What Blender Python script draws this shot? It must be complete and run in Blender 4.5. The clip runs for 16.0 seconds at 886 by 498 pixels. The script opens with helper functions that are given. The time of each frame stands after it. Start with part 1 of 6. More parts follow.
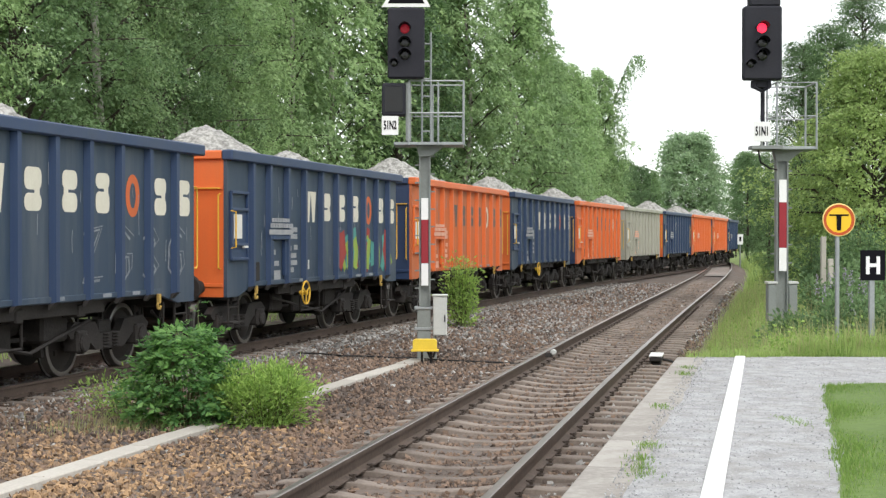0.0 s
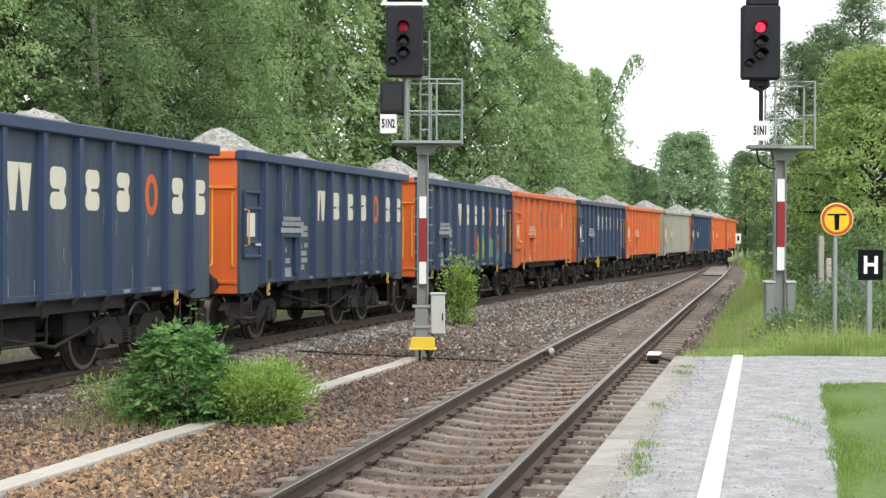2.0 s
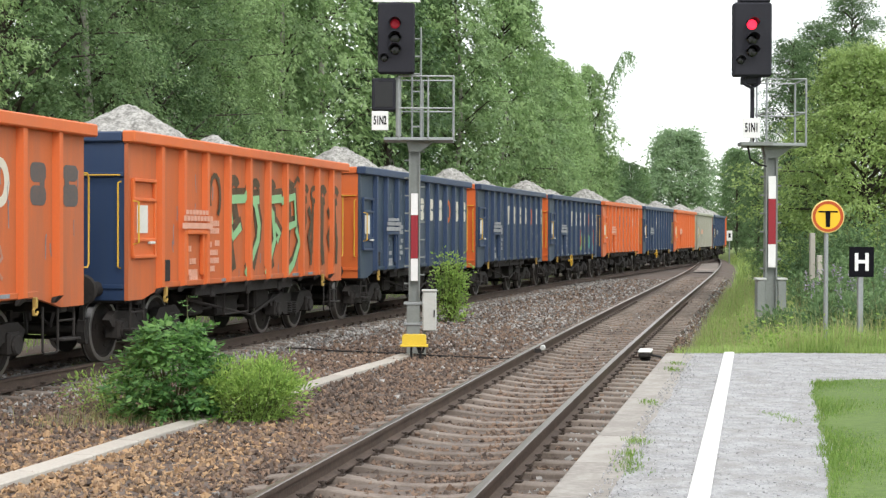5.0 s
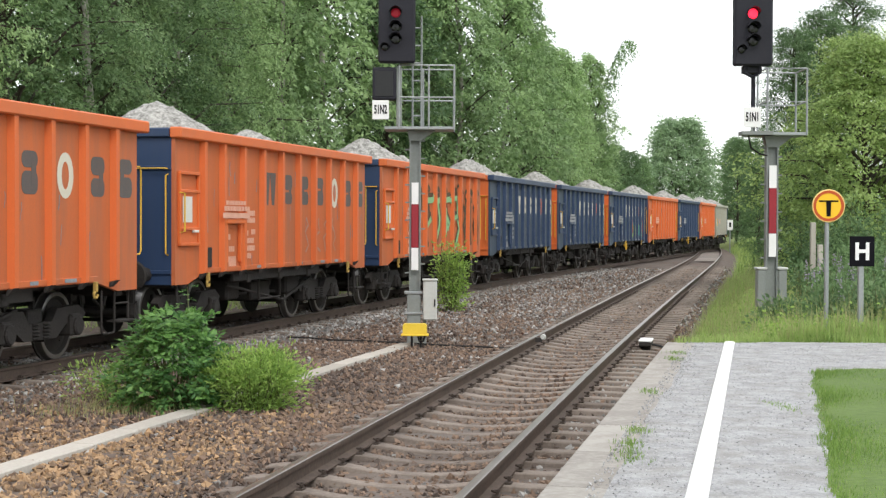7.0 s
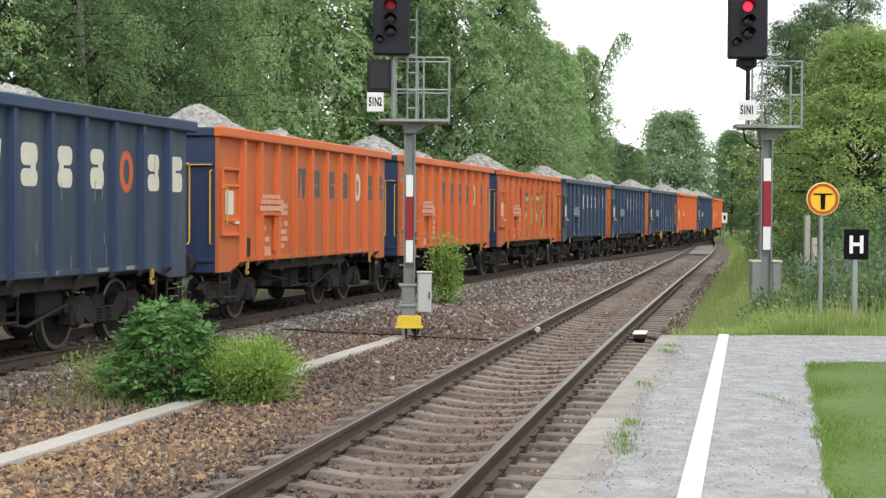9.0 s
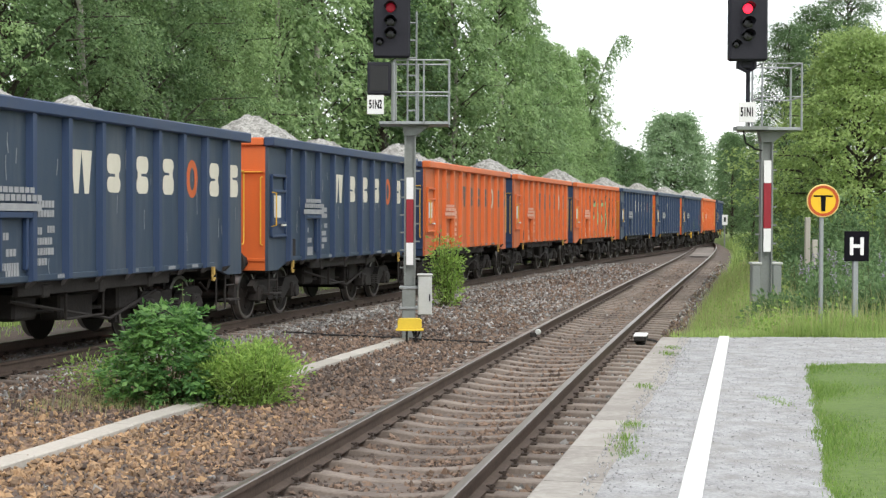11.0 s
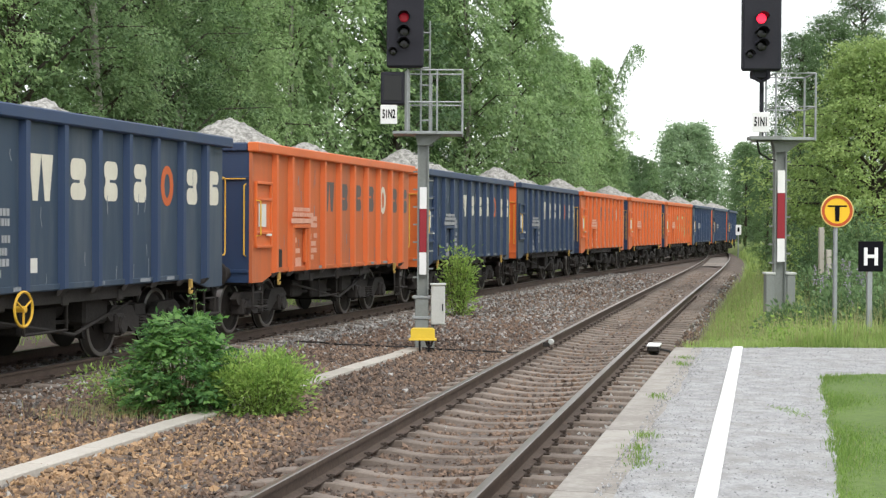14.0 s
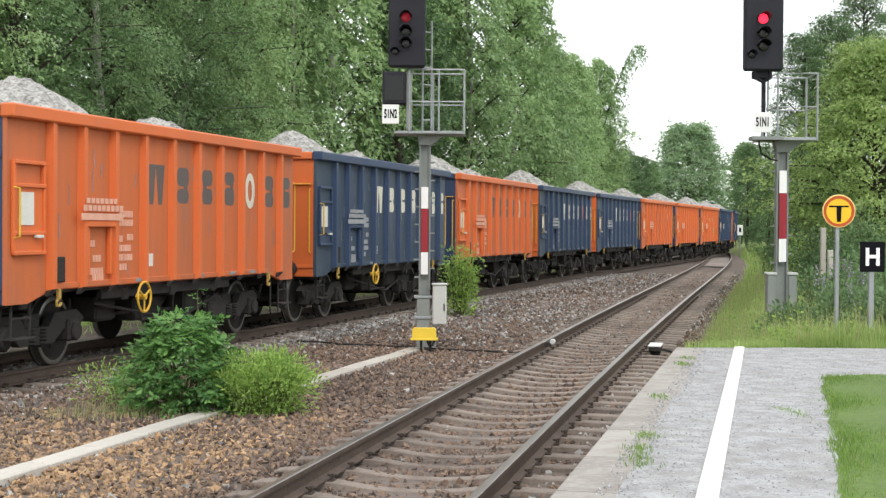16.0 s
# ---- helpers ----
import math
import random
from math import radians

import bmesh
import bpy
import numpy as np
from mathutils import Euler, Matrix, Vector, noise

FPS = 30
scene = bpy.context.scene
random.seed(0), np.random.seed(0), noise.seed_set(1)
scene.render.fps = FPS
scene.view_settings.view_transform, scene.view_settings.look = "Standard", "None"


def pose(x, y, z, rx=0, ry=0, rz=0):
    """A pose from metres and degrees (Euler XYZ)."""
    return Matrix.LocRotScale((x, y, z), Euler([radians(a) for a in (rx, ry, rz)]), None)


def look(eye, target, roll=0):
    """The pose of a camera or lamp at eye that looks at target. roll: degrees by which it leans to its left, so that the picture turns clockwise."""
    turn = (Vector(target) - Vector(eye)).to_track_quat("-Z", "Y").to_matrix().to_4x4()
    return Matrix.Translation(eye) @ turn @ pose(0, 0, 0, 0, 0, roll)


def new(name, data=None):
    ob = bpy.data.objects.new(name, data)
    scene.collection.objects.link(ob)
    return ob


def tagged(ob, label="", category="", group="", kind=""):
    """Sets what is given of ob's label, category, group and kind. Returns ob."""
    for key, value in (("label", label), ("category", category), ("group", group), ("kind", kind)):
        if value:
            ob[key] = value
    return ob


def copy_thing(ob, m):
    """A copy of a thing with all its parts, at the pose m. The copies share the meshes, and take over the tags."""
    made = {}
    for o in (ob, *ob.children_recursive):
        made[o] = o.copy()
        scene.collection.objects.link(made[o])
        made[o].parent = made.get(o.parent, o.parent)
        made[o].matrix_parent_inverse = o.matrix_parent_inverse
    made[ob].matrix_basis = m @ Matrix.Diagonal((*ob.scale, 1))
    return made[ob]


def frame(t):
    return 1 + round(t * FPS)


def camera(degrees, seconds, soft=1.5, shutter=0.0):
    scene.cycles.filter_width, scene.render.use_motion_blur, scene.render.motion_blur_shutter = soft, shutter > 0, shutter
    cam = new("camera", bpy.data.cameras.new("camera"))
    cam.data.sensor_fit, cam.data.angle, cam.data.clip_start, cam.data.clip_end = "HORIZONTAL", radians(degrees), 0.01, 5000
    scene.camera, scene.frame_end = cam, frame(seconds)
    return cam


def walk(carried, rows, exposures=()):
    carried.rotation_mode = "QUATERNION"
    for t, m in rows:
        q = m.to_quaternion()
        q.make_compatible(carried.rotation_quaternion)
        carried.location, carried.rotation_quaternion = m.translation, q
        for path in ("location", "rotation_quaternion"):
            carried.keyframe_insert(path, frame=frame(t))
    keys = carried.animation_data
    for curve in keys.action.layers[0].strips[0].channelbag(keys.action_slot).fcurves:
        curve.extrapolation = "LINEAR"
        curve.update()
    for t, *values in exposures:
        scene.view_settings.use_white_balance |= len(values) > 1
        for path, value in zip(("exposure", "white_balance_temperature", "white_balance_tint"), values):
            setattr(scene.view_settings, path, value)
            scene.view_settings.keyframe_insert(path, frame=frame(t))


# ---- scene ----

EYE = 1.858
cam = camera(32.68, 16.0, soft=1.35)
PATH = [
    (0, 89.609, 0.000, 0.000), (0.5, 89.514, -0.103, 0.060), (1, 89.447, -0.010, -0.031),
    (1.5, 89.503, -0.041, -0.094), (2, 89.550, -0.143, -0.074), (2.5, 89.572, -0.078, -0.190),
    (3, 89.634, -0.122, -0.277), (3.5, 89.659, -0.092, -0.388), (4, 89.647, -0.147, -0.359),
    (6.5, 89.060, -0.199, -0.434), (7, 89.026, -0.197, -0.371), (7.5, 88.923, -0.056, -0.348),
    (8, 88.858, -0.130, -0.407), (8.5, 88.831, -0.206, -0.433), (9, 88.740, -0.294, -0.577),
    (11.5, 88.923, -0.169, -0.534), (12, 89.091, -0.198, -0.403), (12.5, 89.157, -0.195, -0.276),
    (13, 89.166, -0.271, -0.211), (13.5, 89.163, -0.260, -0.147), (14, 89.198, -0.265, -0.066),
    (14.5, 89.201, -0.269, -0.108), (15, 89.251, -0.207, -0.086), (15.5, 89.209, -0.252, -0.118),
    (16, 89.190, -0.335, -0.005)]
walk(cam, [(t, pose(0, 0, EYE, a, b, c)) for t, a, b, c in PATH],
     exposures=[(0, 0.5), (3.5, 0.57), (7, 0.42), (9, 0.34), (12.5, 0.51), (13.5, 0.40), (15, 0.52), (16, 0.46)])

# ---- light: bright overcast sky, weak wide sun ----
world = bpy.data.worlds.new("overcast_sky")
scene.world = world
world.use_nodes = True
wn = world.node_tree
wn.nodes.clear()
sky = wn.nodes.new("ShaderNodeTexSky")
sky.sky_type = "NISHITA"
sky.sun_disc = False
sky.sun_elevation, sky.sun_rotation = radians(55), radians(200)
mixc = wn.nodes.new("ShaderNodeMix")
mixc.data_type = "RGBA"
mixc.inputs[0].default_value = 0.82
mixc.inputs[7].default_value = (12.2, 12.4, 12.45, 1)
bg = wn.nodes.new("ShaderNodeBackground")
bg.inputs[1].default_value = 0.1
wo = wn.nodes.new("ShaderNodeOutputWorld")
wn.links.new(sky.outputs[0], mixc.inputs[6])
wn.links.new(mixc.outputs[2], bg.inputs[0])
wn.links.new(bg.outputs[0], wo.inputs[0])
sun = new("sun", bpy.data.lights.new("sun", "SUN"))
sun.data.energy, sun.data.angle, sun.data.color = 1.3, radians(25), (1.0, 0.96, 0.9)
sun.matrix_world = look((8, -12, 25), (0, 10, 0))


# ---- materials ----
def mat(name, a, b=None, rough=0.8, metal=0.0, fine=40.0, coarse=3.0, bump=0.2, stain=None, amount=0.5,
        per_object=0.0, per_island=0.0, streak=False, spec=0.4, translucent=0.0, contrast=0.17):
    """Two colours mixed by fine and coarse noise, an optional stain colour, and bump."""
    m = bpy.data.materials.new(name)
    m.use_nodes = True
    nt = m.node_tree
    N, Lk = nt.nodes, nt.links
    bsdf = N["Principled BSDF"]
    bsdf.inputs["Roughness"].default_value = rough
    bsdf.inputs["Metallic"].default_value = metal
    bsdf.inputs["Specular IOR Level"].default_value = spec
    b = b or tuple(c * 0.75 for c in a)
    co = N.new("ShaderNodeTexCoord")
    src = co.outputs["Object"]
    n1 = N.new("ShaderNodeTexNoise")
    n1.inputs["Scale"].default_value, n1.inputs["Detail"].default_value = fine, 4
    n2 = N.new("ShaderNodeTexNoise")
    n2.inputs["Scale"].default_value, n2.inputs["Detail"].default_value = coarse, 5
    Lk.new(src, n1.inputs["Vector"])
    if streak:
        mp = N.new("ShaderNodeMapping")
        mp.inputs["Scale"].default_value = (1, 1, 0.12)
        Lk.new(src, mp.inputs["Vector"])
        Lk.new(mp.outputs[0], n2.inputs["Vector"])
    else:
        Lk.new(src, n2.inputs["Vector"])
    ad = N.new("ShaderNodeMath")
    ad.operation = "MULTIPLY_ADD"
    ad.inputs[1].default_value = 0.5
    Lk.new(n1.outputs[0], ad.inputs[0])
    hf = N.new("ShaderNodeMath")
    hf.operation = "MULTIPLY"
    hf.inputs[1].default_value = 0.5
    Lk.new(n2.outputs[0], hf.inputs[0])
    Lk.new(hf.outputs[0], ad.inputs[2])
    fac = ad.outputs[0]
    for k, kind in ((per_object, "ShaderNodeObjectInfo"), (per_island, "ShaderNodeNewGeometry")):
        if not k:
            continue
        r = N.new(kind).outputs["Random" if kind == "ShaderNodeObjectInfo" else "Random Per Island"]
        ma = N.new("ShaderNodeMath")
        ma.operation = "MULTIPLY_ADD"
        ma.inputs[1].default_value, ma.inputs[2].default_value = k, -k / 2
        Lk.new(r, ma.inputs[0])
        a2 = N.new("ShaderNodeMath")
        a2.operation = "ADD"
        Lk.new(fac, a2.inputs[0])
        Lk.new(ma.outputs[0], a2.inputs[1])
        fac = a2.outputs[0]
    mr = N.new("ShaderNodeMapRange")
    mr.inputs[1].default_value, mr.inputs[2].default_value = 0.5 - contrast, 0.5 + contrast
    Lk.new(fac, mr.inputs[0])
    mx = N.new("ShaderNodeMix")
    mx.data_type = "RGBA"
    mx.inputs[6].default_value, mx.inputs[7].default_value = (*a, 1), (*b, 1)
    Lk.new(mr.outputs[0], mx.inputs[0])
    col = mx.outputs[2]
    if stain:
        n3 = N.new("ShaderNodeTexNoise")
        n3.inputs["Scale"].default_value, n3.inputs["Detail"].default_value = coarse * 0.45, 8
        n3.inputs["Roughness"].default_value = 0.7
        Lk.new(n2.inputs["Vector"].links[0].from_socket, n3.inputs["Vector"])
        m3 = N.new("ShaderNodeMapRange")
        m3.inputs[1].default_value, m3.inputs[2].default_value = 0.47, 0.70
        m3.inputs[4].default_value = amount
        Lk.new(n3.outputs[0], m3.inputs[0])
        mx2 = N.new("ShaderNodeMix")
        mx2.data_type = "RGBA"
        mx2.inputs[7].default_value = (*stain, 1)
        Lk.new(m3.outputs[0], mx2.inputs[0])
        Lk.new(col, mx2.inputs[6])
        col = mx2.outputs[2]
    Lk.new(col, bsdf.inputs["Base Color"])
    if bump:
        bp = N.new("ShaderNodeBump")
        bp.inputs["Strength"].default_value, bp.inputs["Distance"].default_value = bump, 0.02
        Lk.new(n1.outputs[0], bp.inputs["Height"])
        Lk.new(bp.outputs[0], bsdf.inputs["Normal"])
    if translucent:
        tr = N.new("ShaderNodeBsdfTranslucent")
        Lk.new(col, tr.inputs[0])
        ms = N.new("ShaderNodeMixShader")
        ms.inputs[0].default_value = translucent
        out = N["Material Output"]
        Lk.new(bsdf.outputs[0], ms.inputs[1])
        Lk.new(tr.outputs[0], ms.inputs[2])
        Lk.new(ms.outputs[0], out.inputs[0])
    return m


def glow(name, col, strength):
    m = bpy.data.materials.new(name)
    m.use_nodes = True
    b = m.node_tree.nodes["Principled BSDF"]
    b.inputs["Base Color"].default_value = (*col, 1)
    b.inputs["Emission Color"].default_value = (*col, 1)
    b.inputs["Emission Strength"].default_value = strength
    return m


M = {
    "navy": mat("navy_paint", (0.020, 0.046, 0.115), (0.028, 0.050, 0.105), 0.5, fine=60, coarse=1.6, bump=0.04,
                stain=(0.06, 0.07, 0.085), amount=0.35, streak=True),
    "navy_panel": mat("dusty_navy_panel", (0.028, 0.052, 0.092), (0.040, 0.060, 0.088), 0.55, fine=60, coarse=4.5, bump=0.04,
                      stain=(0.11, 0.125, 0.14), amount=0.5, streak=True),
    "orange": mat("orange_paint", (0.70, 0.155, 0.035), (0.62, 0.135, 0.035), 0.5, fine=60, coarse=1.6, bump=0.04,
                  stain=(0.42, 0.15, 0.07), amount=0.35, streak=True),
    "orange_panel": mat("dusty_orange_panel", (0.60, 0.145, 0.040), (0.47, 0.125, 0.045), 0.6, fine=60, coarse=4.5, bump=0.04,
                        stain=(0.27, 0.13, 0.08), amount=0.6, streak=True),
    "pale_panel": mat("dusty_pale_panel", (0.36, 0.35, 0.29), (0.28, 0.27, 0.22), 0.7, fine=60, coarse=1.6, bump=0.04,
                      stain=(0.16, 0.13, 0.09), amount=0.6, streak=True),
    "hook": mat("worn_yellow_paint", (0.50, 0.33, 0.07), (0.30, 0.20, 0.07), 0.7, fine=30, coarse=8, bump=0.1),
    "pale": mat("pale_grey_paint", (0.42, 0.42, 0.36), (0.34, 0.33, 0.28), 0.6, fine=60, coarse=1.6, bump=0.04,
                stain=(0.18, 0.15, 0.11), amount=0.5, streak=True),
    "cream": mat("cream_lettering", (0.68, 0.65, 0.55), (0.6, 0.57, 0.48), 0.6, fine=30, coarse=3, bump=0),
    "slate": mat("slate_lettering", (0.09, 0.085, 0.085), (0.13, 0.10, 0.09), 0.6, fine=30, coarse=3, bump=0),
    "logo_o": mat("orange_lettering", (0.62, 0.14, 0.04), None, 0.6, bump=0),
    "greyink": mat("grey_lettering", (0.36, 0.37, 0.38), (0.26, 0.27, 0.29), 0.7, fine=50, coarse=6, bump=0),
    "paleink": mat("pale_red_lettering", (0.75, 0.42, 0.32), (0.62, 0.32, 0.22), 0.7, fine=50, coarse=6, bump=0),
    "spray_w": mat("faded_white_spray", (0.30, 0.32, 0.34), (0.14, 0.16, 0.19), 0.8, fine=30, coarse=5, bump=0),
    "spray_s": mat("faded_grey_spray", (0.40, 0.29, 0.26), (0.52, 0.20, 0.10), 0.8, fine=20, coarse=5, bump=0),
    "spray_g": mat("mint_spray", (0.30, 0.55, 0.28), (0.25, 0.48, 0.25), 0.8, bump=0),
    "spray_d": mat("dark_spray", (0.055, 0.05, 0.032), (0.15, 0.085, 0.045), 0.8, fine=20, coarse=4, bump=0),
    "spray_y": mat("lime_spray", (0.30, 0.42, 0.08), None, 0.8, bump=0),
    "spray_r": mat("red_spray", (0.36, 0.06, 0.05), None, 0.8, bump=0),
    "spray_t": mat("teal_spray", (0.10, 0.34, 0.30), None, 0.8, bump=0),
    "chassis": mat("dirty_chassis_steel", (0.018, 0.0165, 0.016), (0.034, 0.029, 0.026), 0.85, fine=25, coarse=4, bump=0.3),
    "wheel": mat("wheel_steel", (0.018, 0.016, 0.015), (0.034, 0.028, 0.024), 0.7, 0.3, fine=25, coarse=5, bump=0.1),
    "tread": mat("polished_tread", (0.26, 0.25, 0.24), None, 0.4, 0.8, bump=0),
    "yellow": mat("yellow_paint", (0.72, 0.43, 0.035), (0.6, 0.36, 0.04), 0.5, fine=40, coarse=6, bump=0.05),
    "lemon": mat("lemon_yellow_plastic", (0.80, 0.57, 0.05), (0.70, 0.49, 0.05), 0.5, fine=40, coarse=6, bump=0.05),
    "paper": mat("white_label", (0.72, 0.71, 0.66), (0.6, 0.59, 0.55), 0.7, bump=0),
    "load": mat("crushed_stone", (0.47, 0.46, 0.435), (0.16, 0.155, 0.145), 0.95, fine=24, coarse=7, bump=1.0, contrast=0.12),
    "ballast": mat("ballast_bed", (0.165, 0.125, 0.102), (0.075, 0.06, 0.052), 0.95, fine=16, coarse=0.7, bump=1.0,
                   stain=(0.20, 0.19, 0.18), amount=0.5),
    "stone": mat("ballast_stone", (0.235, 0.162, 0.118), (0.092, 0.071, 0.06), 0.9, fine=12, coarse=0.35, bump=0.3, per_island=0.55),
    "stone_grey": mat("grey_ballast_stone", (0.40, 0.39, 0.37), (0.15, 0.145, 0.14), 0.9, fine=12, coarse=0.5, bump=0.3, per_island=0.5),
    "ochre": mat("ochre_ballast_stone", (0.42, 0.275, 0.155), (0.215, 0.15, 0.10), 0.9, fine=12, coarse=0.5, bump=0.3, per_island=0.6),
    "grit_stone": mat("pale_grit_stone", (0.46, 0.46, 0.47), (0.27, 0.27, 0.275), 0.9, fine=30, coarse=4, bump=0.2, per_island=0.6),
    "rail": mat("rusty_rail", (0.135, 0.098, 0.078), (0.075, 0.056, 0.046), 0.75, 0.3, fine=30, coarse=3, bump=0.15),
    "railtop": mat("worn_rail_head", (0.25, 0.22, 0.195), (0.13, 0.108, 0.094), 0.32, 0.8, fine=30, coarse=1, bump=0.02),
    "sleeper": mat("weathered_concrete_sleeper", (0.255, 0.212, 0.18), (0.145, 0.118, 0.10), 0.9, fine=30, coarse=3, bump=0.3, per_object=0.3),
    "clip": mat("rail_clip", (0.085, 0.066, 0.055), None, 0.8, 0.3, bump=0.1),
    "concrete": mat("platform_concrete", (0.38, 0.36, 0.33), (0.27, 0.25, 0.228), 0.9, fine=22, coarse=3.2, bump=0.2,
                    stain=(0.19, 0.168, 0.145), amount=0.5, per_object=0.2, contrast=0.13),
    "slab": mat("dusty_crossing_concrete", (0.30, 0.265, 0.235), (0.21, 0.185, 0.165), 0.95, fine=20, coarse=1.0, bump=0.2, per_object=0.3),
    "duct": mat("duct_concrete", (0.52, 0.49, 0.44), (0.38, 0.355, 0.315), 0.9, fine=30, coarse=2, bump=0.2, per_object=0.5),
    "grit": mat("platform_grit", (0.42, 0.425, 0.435), (0.24, 0.24, 0.245), 0.95, fine=60, coarse=6.5, bump=0.12,
                stain=(0.235, 0.225, 0.205), amount=0.75, contrast=0.12),
    "line": mat("white_line_paint", (0.80, 0.80, 0.80), (0.74, 0.74, 0.74), 0.7, fine=60, coarse=2, bump=0.1),
    "turf": mat("mown_turf", (0.135, 0.205, 0.05), (0.085, 0.135, 0.038), 0.95, fine=14, coarse=1.2, bump=0.6),
    "lawn": mat("mown_grass_blades", (0.235, 0.365, 0.085), (0.14, 0.24, 0.055), 0.7, fine=4, coarse=0.9, bump=0, per_island=0.5, translucent=0.4),
    "soil": mat("meadow_soil", (0.22, 0.29, 0.09), (0.15, 0.195, 0.065), 0.95, fine=12, coarse=0.4, bump=0.6),
    "blade": mat("grass_blades", (0.43, 0.55, 0.19), (0.27, 0.39, 0.12), 0.7, fine=4, coarse=0.4, bump=0, per_island=0.5, translucent=0.45),
    "straw": mat("straw_blades", (0.44, 0.43, 0.22), (0.32, 0.36, 0.15), 0.8, fine=4, coarse=0.4, bump=0, per_island=0.4, translucent=0.45),
    "leaf_birch": mat("birch_leaves", (0.355, 0.50, 0.225), (0.18, 0.28, 0.13), 0.6, fine=1.2, coarse=0.35, bump=0, per_island=0.3, per_object=0.28, translucent=0.45),
    "leaf_dark": mat("dark_leaves", (0.205, 0.32, 0.14), (0.092, 0.162, 0.072), 0.6, fine=1.2, coarse=0.35, bump=0, per_island=0.3, per_object=0.28, translucent=0.45),
    # for the far dome only: distance haze mixed into a paler leaf colour
    "leaf_hazed": mat("haze_paled_leaves", (0.345, 0.47, 0.265), (0.21, 0.315, 0.18), 0.6, fine=1.2, coarse=0.35, bump=0, per_island=0.3, translucent=0.45),
    "leaf_light": mat("yellow_green_leaves", (0.375, 0.495, 0.175), (0.20, 0.30, 0.10), 0.6, fine=1.2, coarse=0.35, bump=0, per_island=0.3, per_object=0.28, translucent=0.45),
    "leaf_bush": mat("bush_leaves", (0.19, 0.37, 0.10), (0.068, 0.175, 0.05), 0.5, fine=4, coarse=1, bump=0, per_island=0.5, translucent=0.45),
    "leaf_herb": mat("herb_leaves", (0.38, 0.54, 0.135), (0.21, 0.345, 0.08), 0.6, fine=4, coarse=1, bump=0, per_island=0.5, translucent=0.45),
    "stem": mat("green_stems", (0.13, 0.15, 0.06), (0.09, 0.09, 0.045), 0.8, fine=20, coarse=3, bump=0.1),
    "bark": mat("bark", (0.075, 0.06, 0.048), (0.04, 0.034, 0.028), 0.9, fine=15, coarse=3, bump=0.6),
    "birch_bark": mat("birch_bark", (0.50, 0.48, 0.44), (0.16, 0.14, 0.12), 0.8, fine=6, coarse=2, bump=0.3),
    "galv": mat("galvanised_steel", (0.36, 0.38, 0.385), (0.28, 0.30, 0.305), 0.5, 0.55, fine=30, coarse=4, bump=0.05),
    "mast": mat("grey_green_mast_paint", (0.24, 0.26, 0.25), (0.19, 0.205, 0.195), 0.6, fine=30, coarse=3, bump=0.05),
    "black": mat("matt_black_housing", (0.018, 0.018, 0.025), (0.026, 0.026, 0.034), 0.6, fine=40, coarse=3, bump=0.05, spec=0.2),
    "white": mat("white_enamel", (0.80, 0.80, 0.80), (0.74, 0.74, 0.73), 0.45, bump=0),
    "ink": mat("black_ink", (0.006, 0.006, 0.009), None, 0.7, bump=0, spec=0.1),
    "red": mat("red_enamel", (0.30, 0.018, 0.03), (0.25, 0.016, 0.026), 0.45, bump=0),
    "box": mat("cabinet_grey", (0.52, 0.53, 0.51), (0.44, 0.45, 0.43), 0.6, fine=40, coarse=3, bump=0.05),
    "sign_y": mat("sign_yellow", (0.82, 0.50, 0.02), (0.78, 0.46, 0.02), 0.45, bump=0),
    "sign_r": mat("sign_orange_red", (0.52, 0.085, 0.015), None, 0.45, bump=0),
    "sign_edge": mat("sign_pale_yellow", (0.85, 0.62, 0.22), None, 0.45, bump=0),
    "lens_off": mat("dark_lens", (0.01, 0.01, 0.011), None, 0.2, bump=0),
    "lens_red": glow("red_lamp_lens", (1.0, 0.02, 0.05), 1.9),
    "lens_dim": glow("dim_red_lamp_lens", (0.30, 0.006, 0.02), 0.22),
    "lupin": mat("lupin_flowers", (0.30, 0.25, 0.38), (0.36, 0.33, 0.38), 0.8, fine=10, coarse=2, bump=0, per_island=0.4),
    "rust": mat("rusty_iron", (0.16, 0.075, 0.04), (0.09, 0.05, 0.035), 0.85, fine=20, coarse=4, bump=0.3),
    "cable": mat("black_cable", (0.02, 0.02, 0.02), None, 0.7, bump=0),
}


